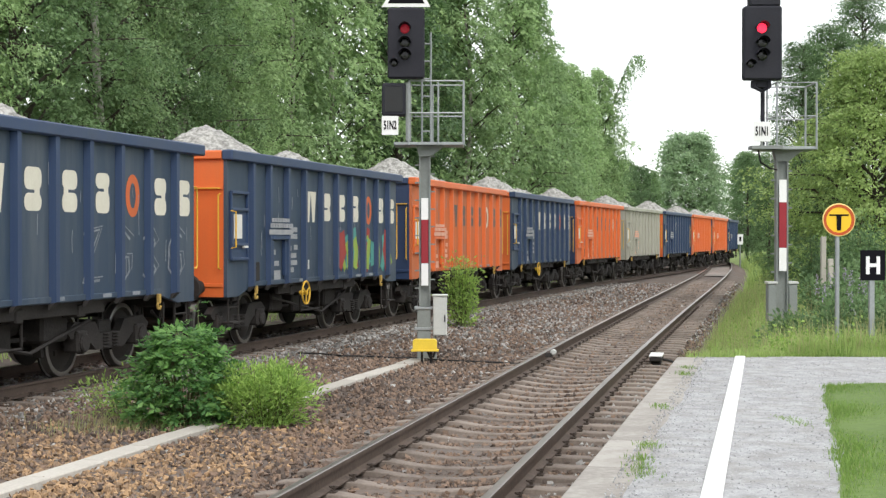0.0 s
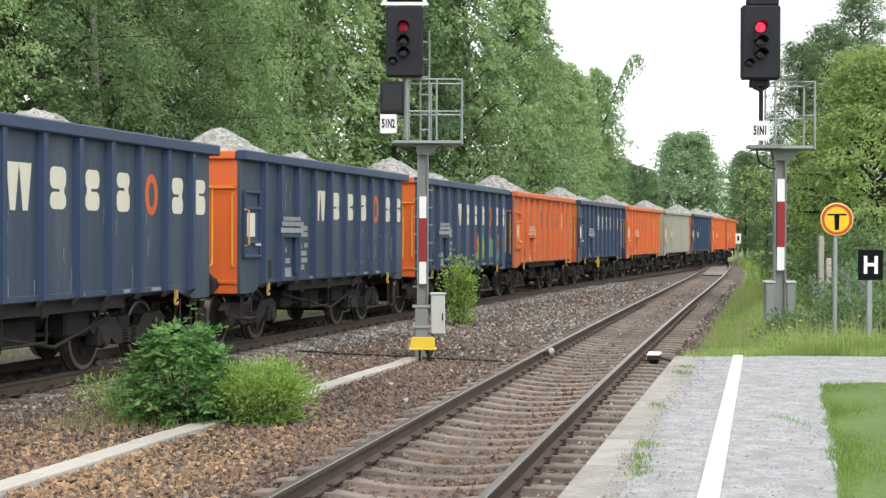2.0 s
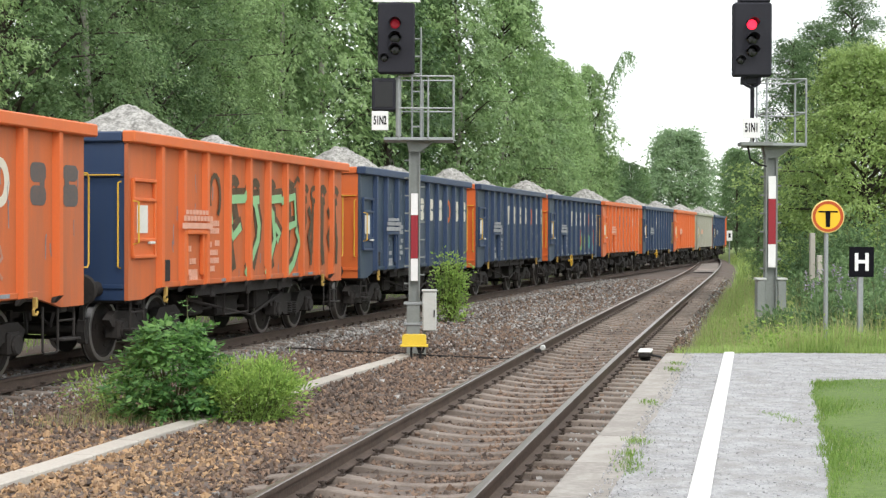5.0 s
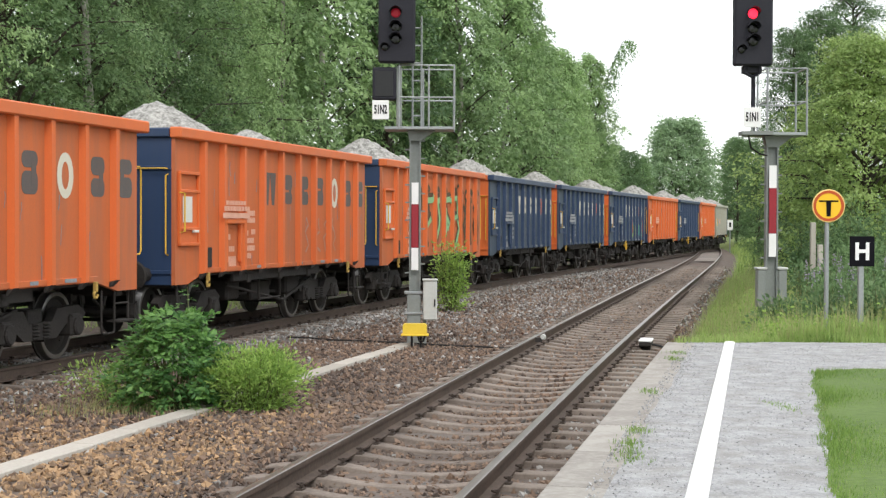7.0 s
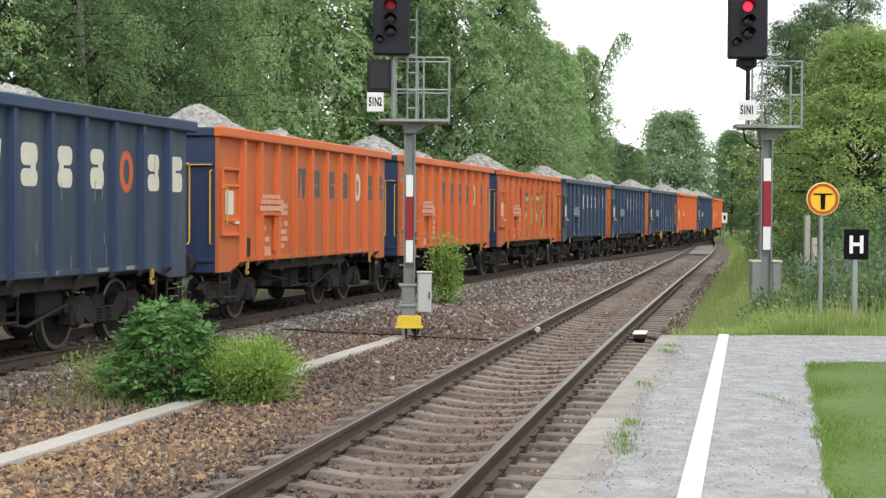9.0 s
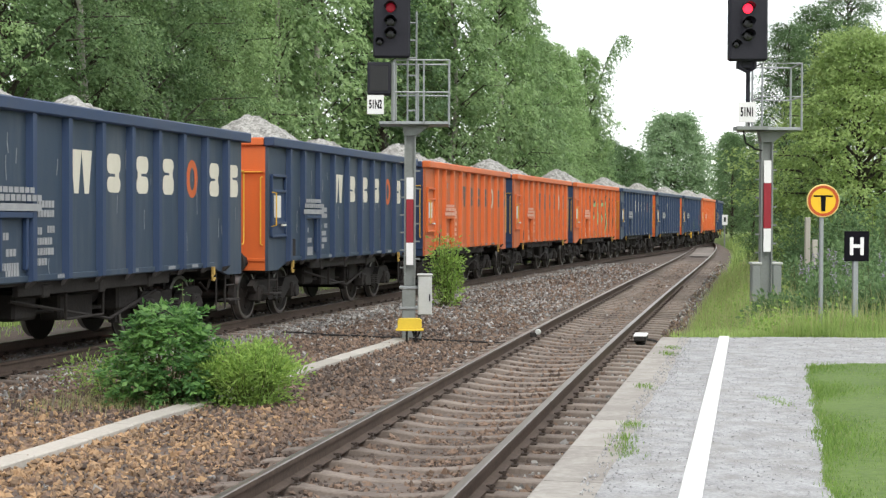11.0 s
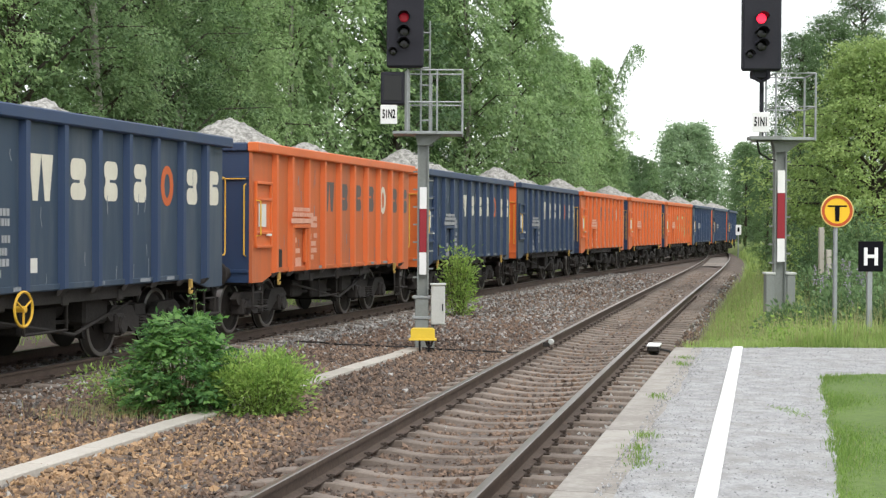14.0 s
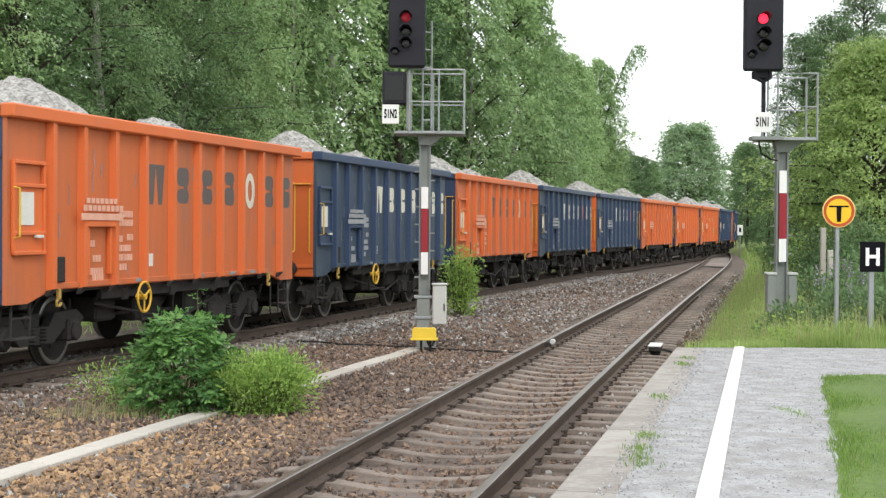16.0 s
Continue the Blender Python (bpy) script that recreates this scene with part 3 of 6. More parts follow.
# ---- platform ----
def build_platform():
    p = thing("platform", (0, 0, 0), "low platform with concrete edge slabs and pale grit surface", "platform", kind="structure")
    ys = list(np.arange(-14.9, 18.9, 1.3))
    for y in ys:
        y1 = min(y + 1.293, 18.9)
        g = Geo()
        dz = 0.008 * noise.noise((y * 3, 1, 0))
        sweep(g, EDGE, y, y1, (y1 - y) / 2 - 1e-4, [(dz, PLAT - 0.012), (0.015 + dz, PLAT + dz), (0.40, PLAT + dz * 0.5), (0.40, PLAT - 0.14), (dz, PLAT - 0.14)])
        g.add([g.v[q] for q in range(5)], [(0, 1, 2, 3, 4)])
        g.add([g.v[q] for q in range(10, 15)], [(4, 3, 2, 1, 0)])
        part("edge_slab", g, M["concrete"], p)
    g = Geo()
    sweep(g, EDGE, -15, 18.9, 0.8475, [(0.06, PLAT - 0.13), (0.3, PLAT - 0.13), (0.3, -0.5), (0.06, -0.5)])
    part("edge_wall", g, M["concrete"], p)
    g = Geo()
    rng = np.random.default_rng(2)
    vs, n = [], 14
    yy = list(np.arange(-15, 18.96, 0.25))
    for y in yy:
        x0 = edge_x(y) + 0.36 + 0.07 * noise.noise((y * 0.9, 3, 0))
        x1 = lawn_x(y) + 0.02 + 0.06 * noise.noise((y * 1.1, 0, 0)) + 0.03 * noise.noise((y * 6, 5, 0))
        u = min(max((y - 14.75) / 0.35, 0), 1)
        x1 += u * u * 9.5
        for q in range(n):
            x = x0 + (x1 - x0) * (q / (n - 1)) ** (1.6 if u else 1)
            vs.append((x, y - (0.25 * noise.noise((x * 1.5, 9, 0)) if y > 18.5 else 0), PLAT + (0.004 if q == 0 else 0.012) + 0.003 * noise.noise((x * 2, y * 2, 0))))
    g.add(vs, [(j * n + q, j * n + q + 1, (j + 1) * n + q + 1, (j + 1) * n + q) for j in range(len(yy) - 1) for q in range(n - 1)])
    part("grit_surface", g, M["grit"], p, "pale grey grit surface", smooth=True)
    g = Geo()
    sweep(g, LINE, -15, 18.85, 0.25, [(-0.063, PLAT + 0.016), (-0.055, PLAT + 0.026), (0.055, PLAT + 0.026), (0.063, PLAT + 0.016)])
    part("white_line", g, M["line"], p, "painted white safety line")
    g = Geo()
    vs, n = [], 12
    yy = list(np.arange(-15, 15.1, 0.5))
    for y in yy:
        for q in range(n):
            x = lawn_x(y) - 0.08 + (q / (n - 1)) ** 2 * 14
            vs.append((x, y, PLAT + 0.004 + 0.02 * min(q, 2) + 0.02 * noise.noise((x, y, 0))))
    g.add(vs, [(j * n + q, j * n + q + 1, (j + 1) * n + q + 1, (j + 1) * n + q) for j in range(len(yy) - 1) for q in range(n - 1)])
    tagged(new("lawn", g.mesh("lawn", M["turf"], True)), "short mown green lawn beside the platform", "lawn", kind="structure")


build_platform()


# ---- cable duct ----
def build_duct():
    d = thing("cable_duct", (0, 0, 0), "pale concrete cable duct with cover slabs beside the ballast", "cable duct", kind="structure")
    y = 6.0
    while y < 25.4:
        x = -3.58 + 0.2385 * (y - 12.2)
        m = Geo().box(-0.125, 0.125, 0.004, 0.996, -0.2, 0, 0.012).mesh("cover_slab", M["duct"]) if y == 6.0 else d.children[0].data
        part("cover_slab", m, None, d, at=pose(x, y, -0.16 + 0.008 * noise.noise((y, 0, 0)), 0, 0.6 * noise.noise((y, 3, 0)), -13.4 + 1.2 * noise.noise((y, 7, 0))))
        y += 0.972


build_duct()
# ---- freight wagons ----
PITCH, HALF = 11.408, 5.2
RIBS = [-3.92, -3.1, -2.19, -1.25, -0.28, 0.66, 1.58, 2.5, 3.42, 4.33]


def train_s(k, t):
    """Arc length of the middle of wagon k at t seconds."""
    return -0.345 - PITCH * (k + 1) + 5.952 * t + 0.0467 * t * t + HALF


def wagon_meshes():
    d = {}
    poly = [(-4.93, 0.9), (-4.45, 0.9), (-3.85, 1.04), (3.85, 1.04), (4.5, 0.9), (5.12, 0.9), (5.12, 3.2), (-4.93, 3.2)]
    back = [(-x, z) for x, z in poly]
    for c in ("navy", "orange", "pale"):
        d["side", c] = Geo().prism(poly, -1.37, -1.31).mesh("side_wall", M[c + "_panel"])
        d["side_back", c] = Geo().prism(back, -1.37, -1.31).mesh("side_wall", M[c + "_panel"])
        d["top", c] = Geo().box(-4.97, 5.30, -1.49, -1.29, 3.14, 3.31, 0.02).mesh("top_rail", M[c])
        d["top_back", c] = Geo().box(-5.30, 4.97, -1.49, -1.29, 3.14, 3.31, 0.02).mesh("top_rail", M[c])
        d["sill", c] = Geo().box(-3.85, 3.85, -1.40, -1.37, 1.05, 1.13, 0.008).mesh("side_sill", M[c + "_panel"])
        r = Geo()
        r.add([(-0.075, -1.37, 3.14), (0.075, -1.37, 3.14), (0.05, -1.46, 3.14), (-0.05, -1.46, 3.14),
               (-0.075, -1.37, 1.0), (0.075, -1.37, 1.0), (0.05, -1.46, 1.06), (-0.05, -1.46, 1.06)],
              [(0, 1, 2, 3), (7, 6, 5, 4), (0, 3, 7, 4), (3, 2, 6, 7), (2, 1, 5, 6), (1, 0, 4, 5)])
        r.use(1).add([(-0.1, -1.38, 1.04), (-0.1, -1.47, 1.06), (0.05, -1.47, 1.06), (0.05, -1.38, 1.04), (-0.12, -1.38, 0.97), (-0.12, -1.41, 0.97), (-0.04, -1.41, 0.97), (-0.04, -1.38, 0.97)],
              [(0, 1, 2, 3), (7, 6, 5, 4), (0, 4, 5, 1), (1, 5, 6, 2), (2, 6, 7, 3), (3, 7, 4, 0)])
        d["rib", c] = r.mesh("rib", [M[c], M["chassis"]])
        g = Geo().box(-5.19, -5.12, -1.307, 1.307, 0.9, 3.15, 0.004)
        g.box(-5.25, -5.1, -1.285, 1.285, 3.152, 3.30, 0.02)
        d["stiffener", c] = Geo().box(-5.215, -5.185, -1.30, 1.30, -0.03, 0.03, 0.006).mesh("stiffener", M[c])
        d["end", c] = g.mesh("end_wall", M[c])
        d["bar", c] = Geo().box(-4.84, -4.08, -1.43, -1.37, -0.025, 0.025, 0.008).mesh("hatch_bar", M[c])
        d["stile", c] = Geo().box(-0.03, 0.03, -1.42, -1.37, 1.52, 2.62, 0.008).mesh("hatch_stile", M[c])
        d["latch", c] = Geo().box(-4.36, -4.2, -1.46, -1.40, 1.70, 1.74, 0.008).mesh("latch", M["paper"])
        g = Geo().box(-4.80, -4.12, -1.395, -1.37, 1.52, 2.34, 0.006)
        d["hatch", c] = g.mesh("side_hatch", M[c])
        d["pocket", c] = Geo().box(-3.06, -2.26, -1.47, -1.37, 1.84, 1.92, 0.01).box(-3.0, -2.94, -1.44, -1.37, 1.2, 1.84, 0.01).box(
            -2.36, -2.30, -1.44, -1.37, 1.2, 1.84, 0.01).mesh("door_frame", M[c])
    d["floor"] = Geo().box(-4.86, 5.12, -1.31, 1.31, 1.0, 1.12).mesh("floor", M["chassis"])
    d["frame"] = Geo().box(-4.86, 5.1, -0.45, 0.45, 0.72, 1.0, 0.02).mesh("centre_sill", M["chassis"])
    d["beam"] = Geo().box(-0.1, 0.1, -1.3, 1.3, 0.82, 1.0, 0.02).mesh("cross_beam", M["chassis"])
    d["head"] = Geo().box(-5.12, -5.0, -1.28, 1.28, 0.86, 0.99, 0.01).mesh("headstock", M["chassis"])
    d["tank"] = Geo().lathe([(0.02, -0.55), (0.17, -0.5), (0.2, -0.4), (0.2, 0.4), (0.17, 0.5), (0.02, 0.55)], 14, "x").mesh("air_tank", M["chassis"], True)
    g = Geo().box(-0.5, 0.5, -0.9, -0.6, 0.45, 0.8, 0.03)
    g.box(-2.3, 2.3, -1.28, -1.2, 0.86, 1.02, 0.01).box(-1.9, -1.3, -1.0, -0.6, 0.52, 0.9, 0.04).box(1.0, 1.7, -1.05, -0.7, 0.5, 0.88, 0.04)
    g.tube([(-1.5, -0.8, 0.6), (1.5, -0.8, 0.55)], 0.03, 6).tube([(-2.2, -1.1, 0.8), (0.5, -1.15, 0.42), (2.2, -1.1, 0.75)], 0.025, 6).tube([(-0.9, -1.2, 1.0), (-0.9, -1.2, 0.5), (0.2, -1.2, 0.5), (0.2, -1.2, 1.0)], 0.022, 6)
    d["brake"] = g.mesh("brake_gear", M["chassis"])
    g = Geo().lathe([(0.02, 0), (0.11, 0), (0.11, 0.25), (0.075, 0.26), (0.075, 0.46), (0.2, 0.47), (0.225, 0.49), (0.2, 0.52), (0.02, 0.53)], 16, "x")
    d["buffer"] = g.mesh("buffer", M["chassis"], True)
    g = Geo().box(0, 0.3, -0.06, 0.06, -0.08, 0.08, 0.02)
    g.tube([(0.25, 0, 0.02), (0.4, 0, 0), (0.42, 0, -0.25), (0.36, 0, -0.42)], 0.035, 6).tube([(0.1, 0.35, 0), (0.25, 0.35, -0.2), (0.32, 0.3, -0.5), (0.42, 0.2, -0.35)], 0.028, 6)
    d["coupling"] = g.mesh("coupling", M["chassis"])
    # yellow grab rails
    d["grab_v"] = Geo().tube([(0, 0, 1.36), (-0.08, 0, 1.38), (-0.08, 0, 2.57), (0, 0, 2.59)], 0.013, 6).mesh("grab_rail", M["yellow"], True)
    d["grab_h"] = Geo().tube([(0, -0.55, 2.68), (-0.07, -0.54, 2.68), (-0.07, 0.54, 2.68), (0, 0.55, 2.68)], 0.012, 6).mesh("grab_rail", M["yellow"], True)
    d["grab_s"] = Geo().tube([(0, 0, 1.7), (0, -0.09, 1.72), (0, -0.09, 2.3), (0, 0, 2.32)], 0.013, 6).mesh("grab_rail", M["yellow"], True)
    d["grab_out"] = Geo().tube([(5.08, -1.33, 2.66), (5.30, -1.33, 2.66), (5.34, -1.33, 2.6), (5.34, -1.33, 1.45), (5.30, -1.33, 1.4), (5.08, -1.33, 1.4)], 0.013, 6).mesh("hand_rail", M["yellow"], True)
    g = Geo()
    for x in (-0.22, 0.22):
        g.tube([(x, 0, 0.95), (x, 0, 0.48)], 0.02, 6)
    g.box(-0.24, 0.24, -0.1, 0.1, 0.46, 0.49, 0.005).tube([(-0.22, 0, 0.72), (0.22, 0, 0.72)], 0.016, 6)
    d["step"] = g.mesh("footstep", M["chassis"])
    d["sidebox"] = Geo().box(-3.92, -3.58, -1.42, -1.37, 1.14, 1.46, 0.01).mesh("side_box", M["chassis"])
    g = Geo().box(-0.025, 0.025, -0.03, 0.03, 0.92, 1.06, 0.01)
    g.tube([(0, 0, 0.94), (-0.05, 0, 0.90), (-0.04, 0, 0.85), (0.03, 0, 0.84), (0.06, 0, 0.88)], 0.02, 6)
    d["hook"] = g.mesh("lashing_hook", M["hook"])
    g = Geo()
    ring = [(0.21 * math.cos(a), 0, 0.21 * math.sin(a)) for a in np.linspace(0, 2 * math.pi, 21)]
    g.tube(ring, 0.018, 6, caps=False)
    for a in (0.5, 2.6, 4.7):
        g.tube([(0, 0, 0), (0.2 * math.cos(a), 0, 0.2 * math.sin(a))], 0.014, 5)
    g.lathe([(0.04, -0.03), (0.04, 0.12)], 8, "y")
    d["handwheel"] = g.mesh("handwheel", M["yellow"], True)
    d["label"] = Geo().box(-0.18, 0.18, -0.006, 0, 1.9, 2.3).mesh("paper_label", M["paper"])
    # bogie
    g = Geo()
    for y in (-1.02, 1.02):
        g.prism([(-1.25, 0.62), (-1.05, 0.74), (-0.45, 0.72), (-0.3, 0.55), (0.3, 0.55), (0.45, 0.72), (1.05, 0.74), (1.25, 0.62),
                 (1.15, 0.52), (0.7, 0.5), (0.42, 0.33), (-0.42, 0.33), (-0.7, 0.5), (-1.15, 0.52)], y - 0.06, y + 0.06)
    g.box(-0.2, 0.2, -1.0, 1.0, 0.5, 0.72, 0.02)
    d["bogie"] = g.mesh("bogie_frame", M["chassis"])
    d["shoe"] = Geo().prism([(0.0, 0.28), (0.09, 0.3), (0.13, 0.46), (0.11, 0.62), (0.02, 0.66), (0.05, 0.46)], -0.06, 0.06).box(0.04, 0.1, -0.03, 0.03, 0.55, 0.86).mesh("brake_shoe", M["chassis"])
    d["tie"] = Geo().tube([(-0.45, -0.9, 0.30), (-0.45, 0.9, 0.30)], 0.035, 6).tube([(0.45, -0.9, 0.30), (0.45, 0.9, 0.30)], 0.035, 6).box(-0.5, 0.5, -0.05, 0.05, 0.3, 0.36, 0.01).mesh("brake_beam", M["chassis"])
    d["hose"] = Geo().tube([(5.1, -0.45, 0.98), (5.28, -0.45, 0.9), (5.38, -0.42, 0.62), (5.5, -0.36, 0.5), (5.62, -0.3, 0.62)], 0.024, 6).mesh("brake_hose", M["cable"], True)
    d["stirrup"] = Geo().tube([(-0.2, 0, 0.92), (-0.2, 0, 0.36), (-0.16, 0, 0.32), (0.16, 0, 0.32), (0.2, 0, 0.36), (0.2, 0, 0.92)], 0.016, 6).mesh("stirrup", M["chassis"])
    g = Geo()
    for z in np.arange(0.34, 0.56, 0.045):
        g.lathe([(0.07, z), (0.1, z + 0.012), (0.1, z + 0.024), (0.07, z + 0.036)], 10, "z")
    d["spring"] = g.mesh("spring", M["chassis"])
    d["axle_box"] = Geo().box(-0.16, 0.16, -0.12, 0.12, 0.33, 0.62, 0.03).lathe([(0.11, -0.16), (0.13, -0.14), (0.13, 0.0)], 12, "y", (0, 0, 0.46)).mesh("axle_box", M["chassis"])
    g = Geo()
    for e in (-1, 1):
        g.use(0).lathe([(0.08, e * 0.84), (0.13, e * 0.83), (0.36, e * 0.78), (0.40, e * 0.825)], 28, caps=False)
        g.use(1).lathe([(0.40, e * 0.825), (0.44, e * 0.828), (0.458, e * 0.82), (0.462, e * 0.72), (0.49, e * 0.72)], 28, caps=False)
        g.use(0).lathe([(0.49, e * 0.72), (0.49, e * 0.69), (0.40, e * 0.68), (0.09, e * 0.7)], 28, caps=False)
        for q in range(3):
            a = q * 2.1
            g.box(0.22 * math.cos(a) - 0.035, 0.22 * math.cos(a) + 0.035, e * 0.80 - 0.02, e * 0.80 + 0.02, 0.22 * math.sin(a) - 0.035, 0.22 * math.sin(a) + 0.035)
    g.lathe([(0.085, -0.98), (0.085, 0.98)], 12)
    d["wheelset"] = g.mesh("wheelset", [M["wheel"], M["tread"]], True)
    for v in range(4):
        d["load", v] = load_mesh(v)
    return d


def load_mesh(seed):
    """Crushed stone, heaped in two or three cones."""
    rng = random.Random(seed + 40)
    heaps = [(-2.35 + rng.uniform(-0.2, 0.25), rng.uniform(-0.1, 0.1), 1.24 + rng.uniform(-0.06, 0.12)), (1.85 + rng.uniform(-0.25, 0.3), rng.uniform(-0.1, 0.1), 0.98 + rng.uniform(-0.18, 0.08))]
    g, nx, ny = Geo(), 100, 28
    vs = []
    for i in range(nx):
        for j in range(ny):
            x, y = -4.85 + 9.9 * i / (nx - 1), -1.3 + 2.6 * j / (ny - 1)
            h = 2.85
            for a, b, p in heaps:
                r = math.hypot(x - a, y - b)
                h = max(h, 2.72 + p - (0.74 + 0.14 * noise.noise((x, y, seed + 5))) * (math.sqrt(r * r + 0.09) - 0.24))
            h += 0.06 * noise.noise((x * 2.2, y * 2.2, seed)) + 0.05 * noise.noise((x * 5, y * 5, seed)) + 0.055 * noise.noise((x * 15, y * 15, seed))
            vs.append((x, y, h))
    g.add(vs, [(i * ny + j, (i + 1) * ny + j, (i + 1) * ny + j + 1, i * ny + j + 1) for i in range(nx - 1) for j in range(ny - 1)])
    return g.mesh("stone_load", M["load"])


W = wagon_meshes()


def flat(pts, y, z_up=True):
    """A thin plate with the outline pts in x and z, standing off the side at y."""
    return Geo().prism(pts, y - 0.003, y)


def rounded(cx, cz, w, h, r, n=4):
    out = []
    for sx, sz, a0 in ((1, 1, 0), (-1, 1, 90), (-1, -1, 180), (1, -1, 270)):
        for q in range(n + 1):
            a = radians(a0 + 90 * q / n)
            out.append((cx + sx * (w / 2 - r) + r * math.cos(a), cz + sz * (h / 2 - r) + r * math.sin(a)))
    return out


def ring(cx, cz, rx, rz, th, y, n=20):
    g = Geo()
    vs = []
    for d in (0, 1):
        for k in (1, 0):
            for q in range(n):
                a = 2 * math.pi * q / n
                vs.append((cx + (rx - th * (1 - k)) * math.cos(a), y - 0.003 * d, cz + (rz - th * (1 - k)) * math.sin(a)))
    fs = []
    for q in range(n):
        p = (q + 1) % n
        fs += [(q, p, n + p, n + q), (2 * n + q, 3 * n + q, 3 * n + p, 2 * n + p), (q, 2 * n + q, 2 * n + p, p), (n + q, n + p, 3 * n + p, 3 * n + q)]
    return g.add(vs, fs)


def stroke(g, pts, w, y):
    """A painted stroke of width w along points in x and z."""
    P = [Vector((x, 0, z)) for x, z in pts]
    a = []
    for j, p in enumerate(P):
        d = (P[min(j + 1, len(P) - 1)] - P[max(j - 1, 0)]).normalized()
        n = Vector((-d.z, 0, d.x)) * w / 2
        a.append((p + n, p - n))
    vs = [(v.x, y - e, v.z) for p in a for e in (0, 0.003) for v in p]
    fs = [(0, 1, 3, 2), tuple(4 * (len(P) - 1) + q for q in (0, 2, 3, 1))]
    for j in range(len(P) - 1):
        k = 4 * j
        fs += [(k, k + 4, k + 5, k + 1), (k + 2, k + 3, k + 7, k + 6), (k, k + 2, k + 6, k + 4), (k + 1, k + 5, k + 7, k + 3)]
    return g.add(vs, fs)


def brand_meshes():
    """The row of large emblem shapes: plain blocks and a ring, one in each bay."""
    d = {}
    widths = [0.56, 0.42, 0.40, 0.40, 0.42, 0.40, 0.42]
    for q, w in enumerate(widths):
        x = RIBS[3 + q] + 0.47 - (0.06 if q == 6 else 0)
        if q == 4:
            d[q] = ("ring", x)
        else:
            d[q] = ("block", x, w)
    out = {}
    for ink in ("cream", "slate"):
        for q, e in d.items():
            if e[0] == "ring":
                out[ink, q] = ring(e[1], 2.46, 0.22, 0.30, 0.12, -1.371).mesh("emblem_ring", M["logo_o"] if ink == "cream" else M["cream"])
            else:
                g = Geo()
                x, w = e[1], e[2]
                if q == 0:
                    for o in (-0.15, 0.15):
                        g.prism([(x + o - 0.15, 2.75), (x + o + 0.15, 2.75), (x + o + 0.06, 2.17), (x + o - 0.06, 2.17)], -1.374, -1.371)
                else:
                    lift = (0.04, -0.03, 0.0)[q % 3]
                    g.prism(rounded(x, 2.615 + lift / 2, w, 0.25 - lift, 0.1), -1.374, -1.371)
                    g.prism(rounded(x, 2.325 + lift / 2, w, 0.25 + lift, 0.1), -1.374, -1.371)
                    g.prism(rounded(x + (0.1 if q % 2 else -0.1), 2.46, 0.12, 0.3, 0.02), -1.3745, -1.371)
                out[ink, q] = g.mesh("emblem_block", M[ink])
    return out


BRAND = brand_meshes()


def ink_meshes():
    """Small lettering that cannot be read: rows of bars."""
    d = {}
    for ink in ("greyink", "paleink"):
        rng = random.Random(5)
        g = Geo().box(-3.26, -2.06, -1.478, -1.472, 1.93, 2.02)
        for x in np.arange(-3.2, -2.15, 0.13):
            g.box(x, x + 0.1, -1.478, -1.472, 2.05, 2.13)
        for x in np.arange(-3.12, -2.22, 0.13):
            g.box(x, x + 0.1, -1.478, -1.472, 2.15, 2.22)
        d["table", ink] = g.mesh("loading_table", M[ink])
        g = Geo()
        for x0, z, w in ((-2.02, 2.02, 0.46), (-2.02, 1.9, 0.46), (-1.72, 1.70, 0.22), (-2.02, 1.68, 0.18), (-2.02, 1.55, 0.42), (-2.02, 1.42, 0.46), (-2.02, 1.29, 0.28), (-2.82, 1.62, 0.16), (-2.75, 1.42, 0.22), (-2.86, 1.25, 0.4), (-2.76, 1.16, 0.3)):
            x = x0
            while x < x0 + w - 0.03:
                b = rng.uniform(0.03, 0.07)
                g.box(x, x + b, -1.378, -1.371, z - 0.045, z + 0.045)
                x += b + 0.02
        d["rows", ink] = g.mesh("stencilling", M[ink])
    for v in range(3):
        rng = random.Random(v + 70)
        g = Geo()
        for _ in range(26):
            x, z = rng.uniform(-3.9, 5.0), rng.uniform(1.2, 3.0)
            stroke(g, [(x, z), (x + rng.uniform(-0.02, 0.02), z - rng.uniform(0.05, 0.13)), (x + rng.uniform(-0.03, 0.03), z - rng.uniform(0.14, 0.34))], rng.uniform(0.008, 0.02), -1.3725)
        for x in (-1.5, 0.6, 2.0, 2.9):
            g.box(x, x + rng.uniform(0.2, 0.34), -1.404, -1.401, 1.07, 1.12)
        d["scratch", v] = g.mesh("scratching", M["spray_w"])
    d["sticker"] = Geo().box(-0.12, 0.12, -0.005, 0, 1.28, 1.46).mesh("sticker", M["paper"])
    return d


INK = ink_meshes()
COLOURS = {-10: "navy", -9: "navy", -8: "orange", -7: "orange", -6: "navy", -5: "pale", -4: "orange", -3: "navy", -2: "orange", -1: "navy", 0: "navy",
           1: "navy", 2: "orange", 3: "orange", 4: "orange", 5: "navy", 6: "navy", 7: "orange", 8: "navy", 9: "orange"}
WORDS = {"navy": "navy blue gondola wagon with an orange end, heaped with stone", "orange": "orange gondola wagon with a navy end, heaped with stone",
         "pale": "pale grey gondola wagon heaped with crushed stone"}
FLIP = Matrix.Rotation(math.pi, 4, "Z")
MOVING = []


